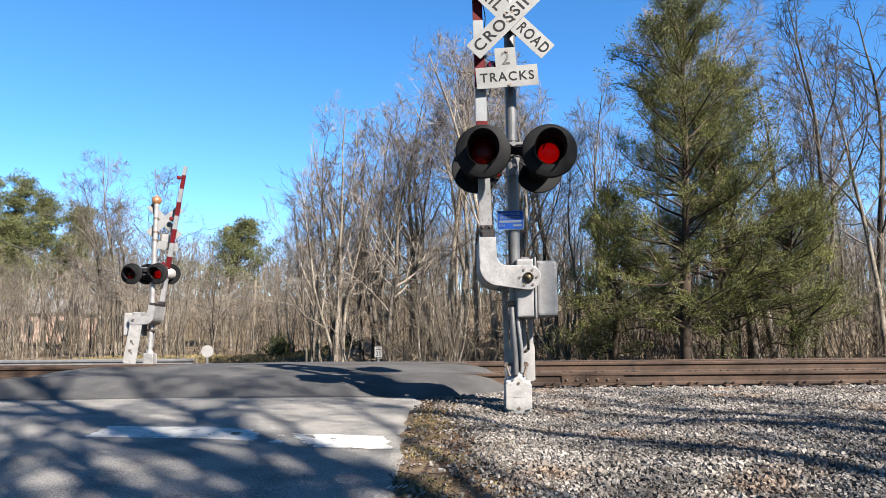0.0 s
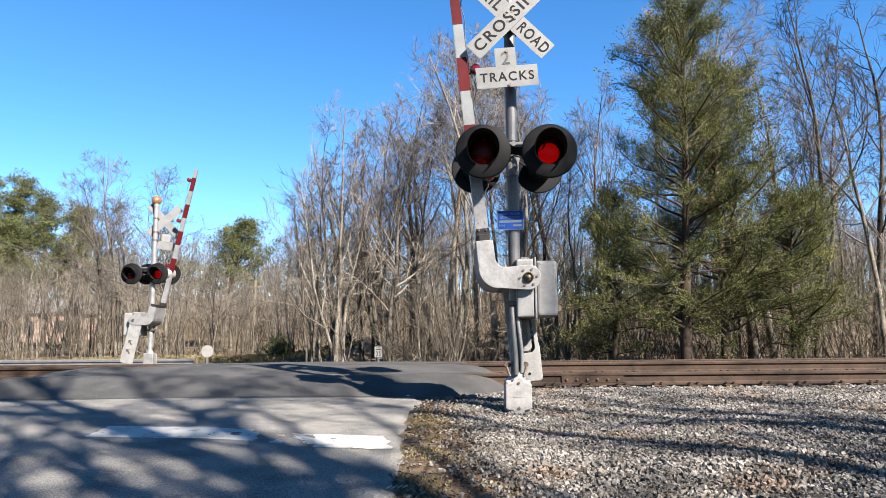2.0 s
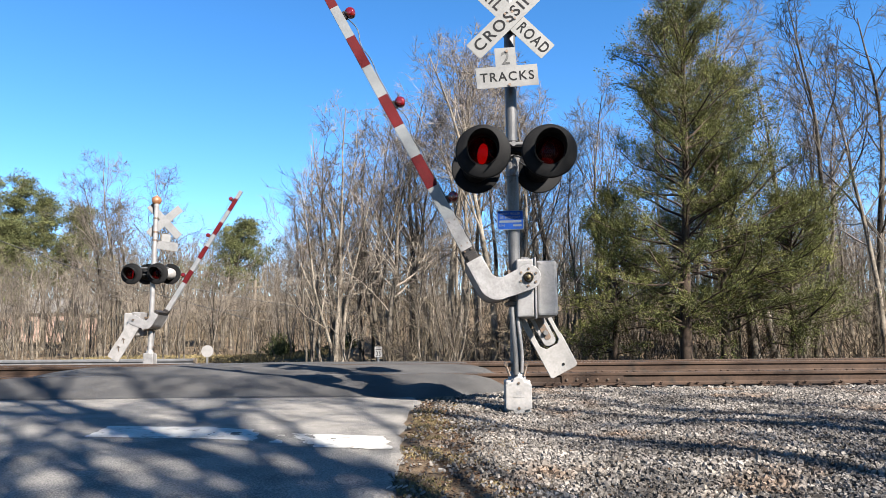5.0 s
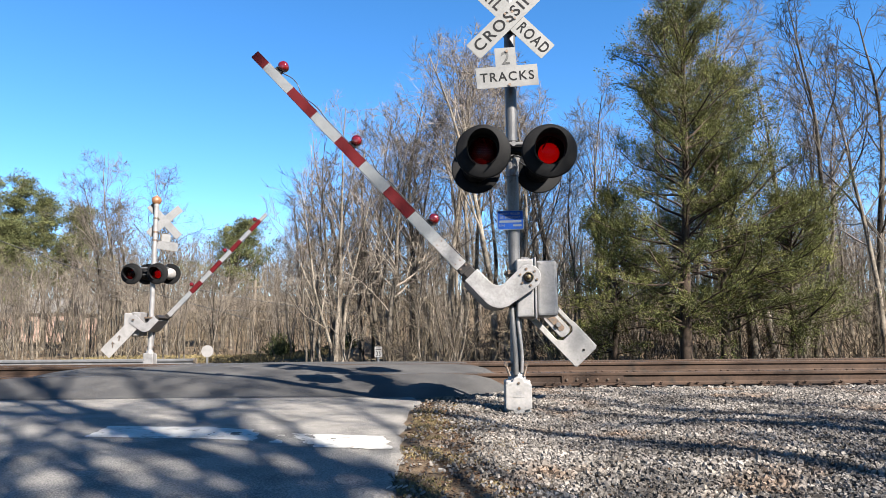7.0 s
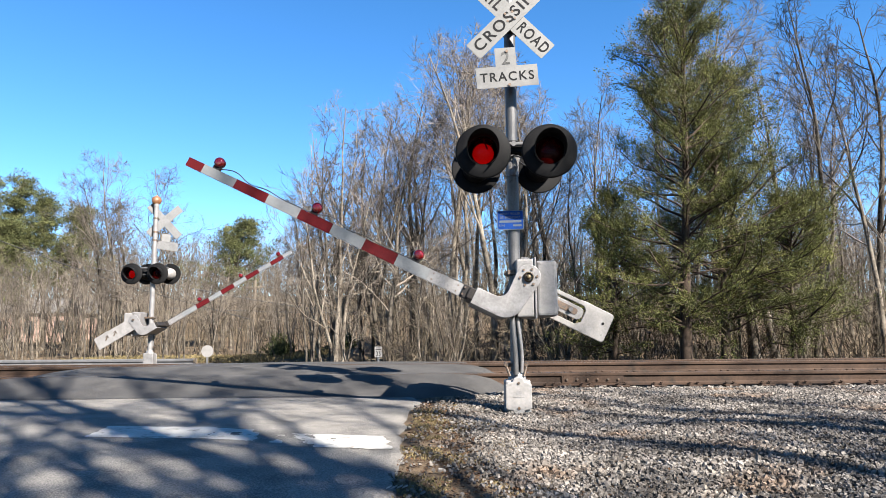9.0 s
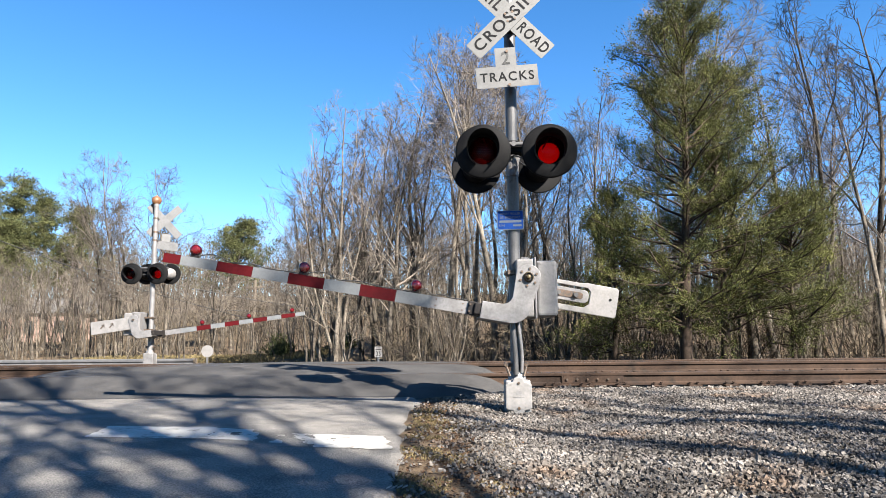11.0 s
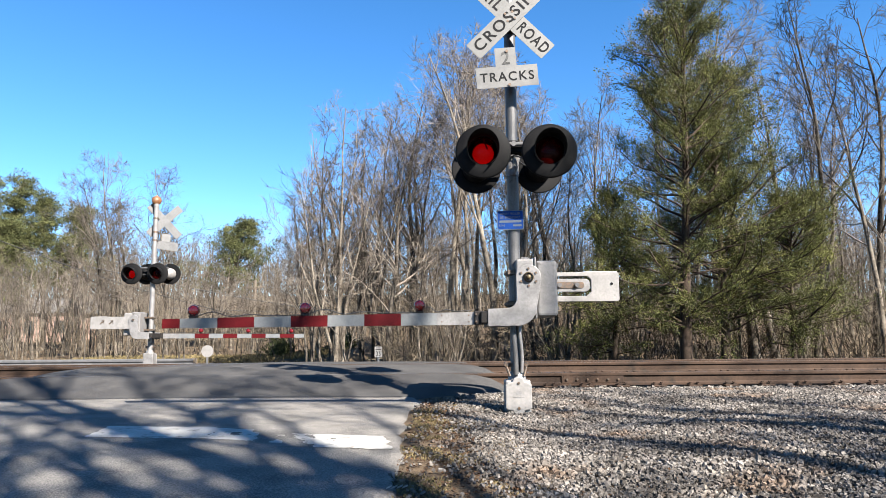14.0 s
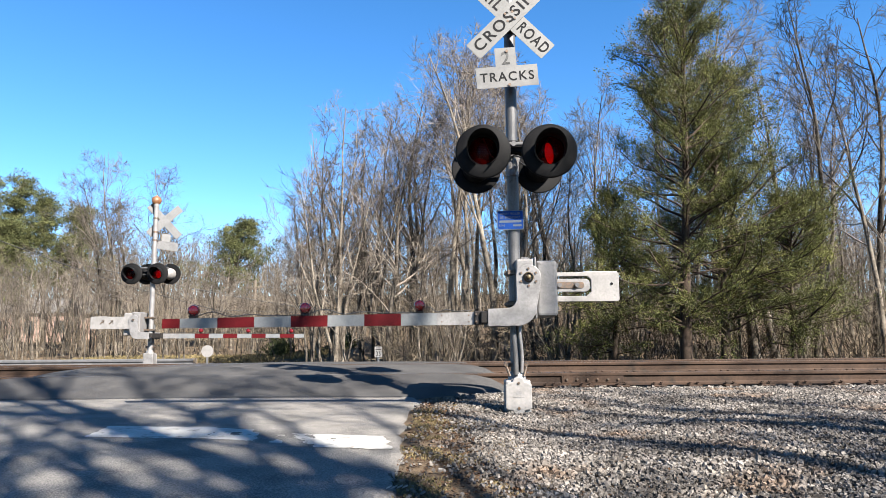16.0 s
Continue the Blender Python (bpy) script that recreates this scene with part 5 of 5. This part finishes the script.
# ---- beyond the far road ----
def guardrail(x0, x1, y0, y1, z):
    g = tagged(new("guardrail"), "galvanised steel guardrail on timber posts", "guardrail")
    prof = ((-0.02, 0.0), (-0.07, 0.04), (-0.07, 0.10), (-0.02, 0.14), (-0.02, 0.17), (-0.07, 0.21), (-0.07, 0.27), (-0.02, 0.31))
    v = [(x, y + a, z + 0.42 + b) for x, y in ((x0, y0), (x1, y1)) for a, b in prof]
    v += [(x, y + a + 0.006, z + 0.42 + b) for x, y in ((x0, y0), (x1, y1)) for a, b in prof]
    k = len(prof)
    f = [(i, i + 1, k + i + 1, k + i) for i in range(k - 1)] + [(2 * k + i, 3 * k + i, 3 * k + i + 1, 2 * k + i + 1) for i in range(k - 1)]
    raw("beam", v, f, GALV, g)
    n = int((x1 - x0) / 1.9)
    for i in range(n + 1):
        t = i / n
        bm = bmesh.new()
        x, y = x0 + (x1 - x0) * t, y0 + (y1 - y0) * t
        box(bm, x - 0.08, x + 0.08, y, y + 0.18, z - 0.5, z + 0.74, 0.01, 1)
        part("post", bm, TIMBER, g)


guardrail(-30.0, -9.6, 27.4, 27.0, 0.0)


def round_sign():
    s = tagged(new("round_sign"), "round white sign seen beyond the crossing on a post", "road sign")
    bm = bmesh.new()
    turned(bm, ((0.0005, -0.004), (0.205, -0.004), (0.205, 0.0), (0.0005, 0.0)), 32)
    o = part("disc", bm, WHITE, s)
    o.matrix_basis = pose(-8.08, 24.0, 1.04)
    bm = bmesh.new()
    box(bm, -8.115, -8.045, 24.002, 24.03, 0.1, 1.20, 0.004, 1)
    part("post", bm, GALV, s)
    bm = bmesh.new()
    box(bm, -8.20, -7.96, 23.98, 23.998, 0.52, 0.60, 0.004, 1)
    part("reflector_strip", bm, surface("yellow reflector", (0.62, 0.48, 0.10), None, 0.4), s)


round_sign()


def speed_sign():
    s = tagged(new("speed_sign"), "small white speed limit sign at the wood edge", "road sign")
    bm = bmesh.new()
    slab(bm, rounded(-0.12, 0.12, -0.165, 0.165, 0.025), -0.004, 0.0)
    o = part("plate", bm, WHITE, s)
    o.matrix_basis = pose(-2.05, 22.0, 1.0)
    lettering("lettering", "35", 0.19, pose(0, -0.006, -0.06), INK, o, 0.14)
    bm = bmesh.new()
    slab(bm, rounded(-0.09, 0.09, 0.06, 0.085, 0.005, 2), -0.006, -0.004)
    slab(bm, rounded(-0.07, 0.07, 0.11, 0.135, 0.005, 2), -0.006, -0.004)
    part("line_bar", bm, INK, o)
    bm = bmesh.new()
    box(bm, -2.08, -2.02, 22.002, 22.03, -0.1, 1.15, 0.004, 1)
    part("post", bm, GALV, s)


speed_sign()


def utility_pole(x, y, z0, z1):
    u = tagged(new("utility_pole"), "slim pale utility pole among the bare trees", "utility pole")
    bm = bmesh.new()
    rod(bm, (x, y, z0), (x + 0.10, y, z1), 0.13, 0.10, 10)
    part("pole", bm, TIMBER, u)
    bm = bmesh.new()
    box(bm, x - 0.5, x + 0.7, y - 0.06, y + 0.06, z1 - 0.5, z1 - 0.4, 0.01, 1)
    part("crosspiece", bm, TIMBER, u)
    for dx in (-0.4, 0.6):
        bm = bmesh.new()
        rod(bm, (x + dx, y, z1 - 0.4), (x + dx, y, z1 - 0.22), 0.05, sides=8)
        part("insulator", bm, GALV, u)


utility_pole(-12.3, 45, 0.2, 5.3)
wires = tagged(new("overhead_wires"), "dark overhead wires sagging past the far signal", "wire")
for a, b in (((-24, 36, 7.0), (-10.0, 36, 2.5)), ((-18, 35, 5.2), (-3, 42, 2.6)), ((-16, 40, 3.3), (2, 52, 3.6))):
    mid = ((a[0] + b[0]) / 2, (a[1] + b[1]) / 2, (a[2] + b[2]) / 2 - 0.25)
    cable("wire", [a, mid, b], 0.024, RUBBER, wires)


def paper_scrap(x, y):
    bm = bmesh.new()
    for k in range(4):
        a = k * 0.03
        vs = [bm.verts.new((x + dx + a, y + dy, road_top(x, y) + 0.006 + h)) for dx, dy, h in ((0, 0, 0), (0.034, -0.008, 0.014), (0.036, 0.03, 0.018), (0.002, 0.036, 0.004))]
        bm.faces.new(vs if k % 2 else vs[::-1])
    r = bmesh.ops.solidify(bm, geom=bm.faces[:], thickness=0.002)
    tagged(part("paper_scrap", bm, LINE), "crumpled white paper scrap at the road edge", "litter")


paper_scrap(-0.34, 4.15)


def far_house(x, y, z, w, h):
    hs = tagged(new("house"), "low pale pink house half hidden behind bare trees", "house")
    bm = bmesh.new()
    box(bm, x, x + w, y, y + 6, z - 1, z + h)
    part("wall", bm, BRICK, hs)
    v = [(x - 0.4, y - 0.4, z + h), (x + w + 0.4, y - 0.4, z + h), (x + w + 0.4, y + 6.4, z + h), (x - 0.4, y + 6.4, z + h), (x - 0.4, y + 3, z + h + 1.6), (x + w + 0.4, y + 3, z + h + 1.6)]
    raw("roof", v, [(0, 1, 5, 4), (2, 3, 4, 5), (0, 4, 3), (1, 2, 5), (0, 3, 2, 1)], ROOF, hs)
    for i in range(3):
        bm = bmesh.new()
        box(bm, x + 1 + i * w / 3, x + 2 + i * w / 3, y - 0.03, y + 0.02, z + 0.8, z + 2.0)
        part("window", bm, WINDOW, hs)


far_house(-46, 70, 1.6, 9, 2.8)


# ---- what moves: the gate arms come down, the lamps flash by turns ----
NEAR_ARM = ((0, 89.2), (1.4, 89.2), (1.6, 88.4), (2, 84.7), (2.5, 81.1), (3, 77.4), (3.5, 73.8), (4, 70.2), (5.1, 61.8), (6.3, 52.4), (7, 47.0), (7.5, 43.3), (8, 39.4), (8.5, 34.0),
            (9, 26.3), (9.2, 23.4), (9.7, 17.6), (10.3, 13.3), (11.3, 9.4), (12, 6.4), (12.5, 3.9), (13, 1.66), (13.5, 0.27), (13.8, 0), (16, 0))
FAR_ARM = ((0, 83.0), (1.4, 83.0), (2, 78.8), (2.5, 75.7), (3, 72.4), (3.5, 69.5), (4, 66.4), (5.1, 59.6), (6.5, 50.8), (7, 47.5), (7.5, 44.7), (8, 41.7), (8.5, 35.6),
           (9, 30.7), (9.2, 28.5), (10.2, 15.2), (11.3, 6.2), (12, 3.2), (12.5, 1.2), (13, 0.2), (13.4, 0), (16, 0))


def flash_rows(first_on, on_now):
    """A half turn of the added bowl, standing in for on and off, at each change of the flasher, every 0.6145 s."""
    rows, turn, t = [], 0.0 if on_now else 180.0, first_on
    rows.append((0.0, pose(0, 0.135, 0, 0, 0, turn)))
    while t < 16.3:
        for k, dt in enumerate((-0.05, -0.0167, 0.0167, 0.05)):
            if 0.004 < t + dt:
                rows.append((t + dt, pose(0, 0.135, 0, 0, 0, turn + 60 * k)))
        turn += 180
        t += 0.6145
    return [r for r in rows if r[0] <= 16.4]


def motions():
    for (sig, arm, bowls), table, yaw, seen in ((NEAR, NEAR_ARM, 0.0, 0), (FAR, FAR_ARM, 0.0, 1)):
        at = arm.matrix_basis.translation.copy()
        walk(arm, [(t, pose(at.x, at.y, at.z, 0, a, yaw)) for t, a in table])
        left, right = bowls[seen] if seen == 0 else bowls[seen][::-1]
        walk(left, flash_rows(0.055, False))
        walk(right, flash_rows(0.055, True))


motions()
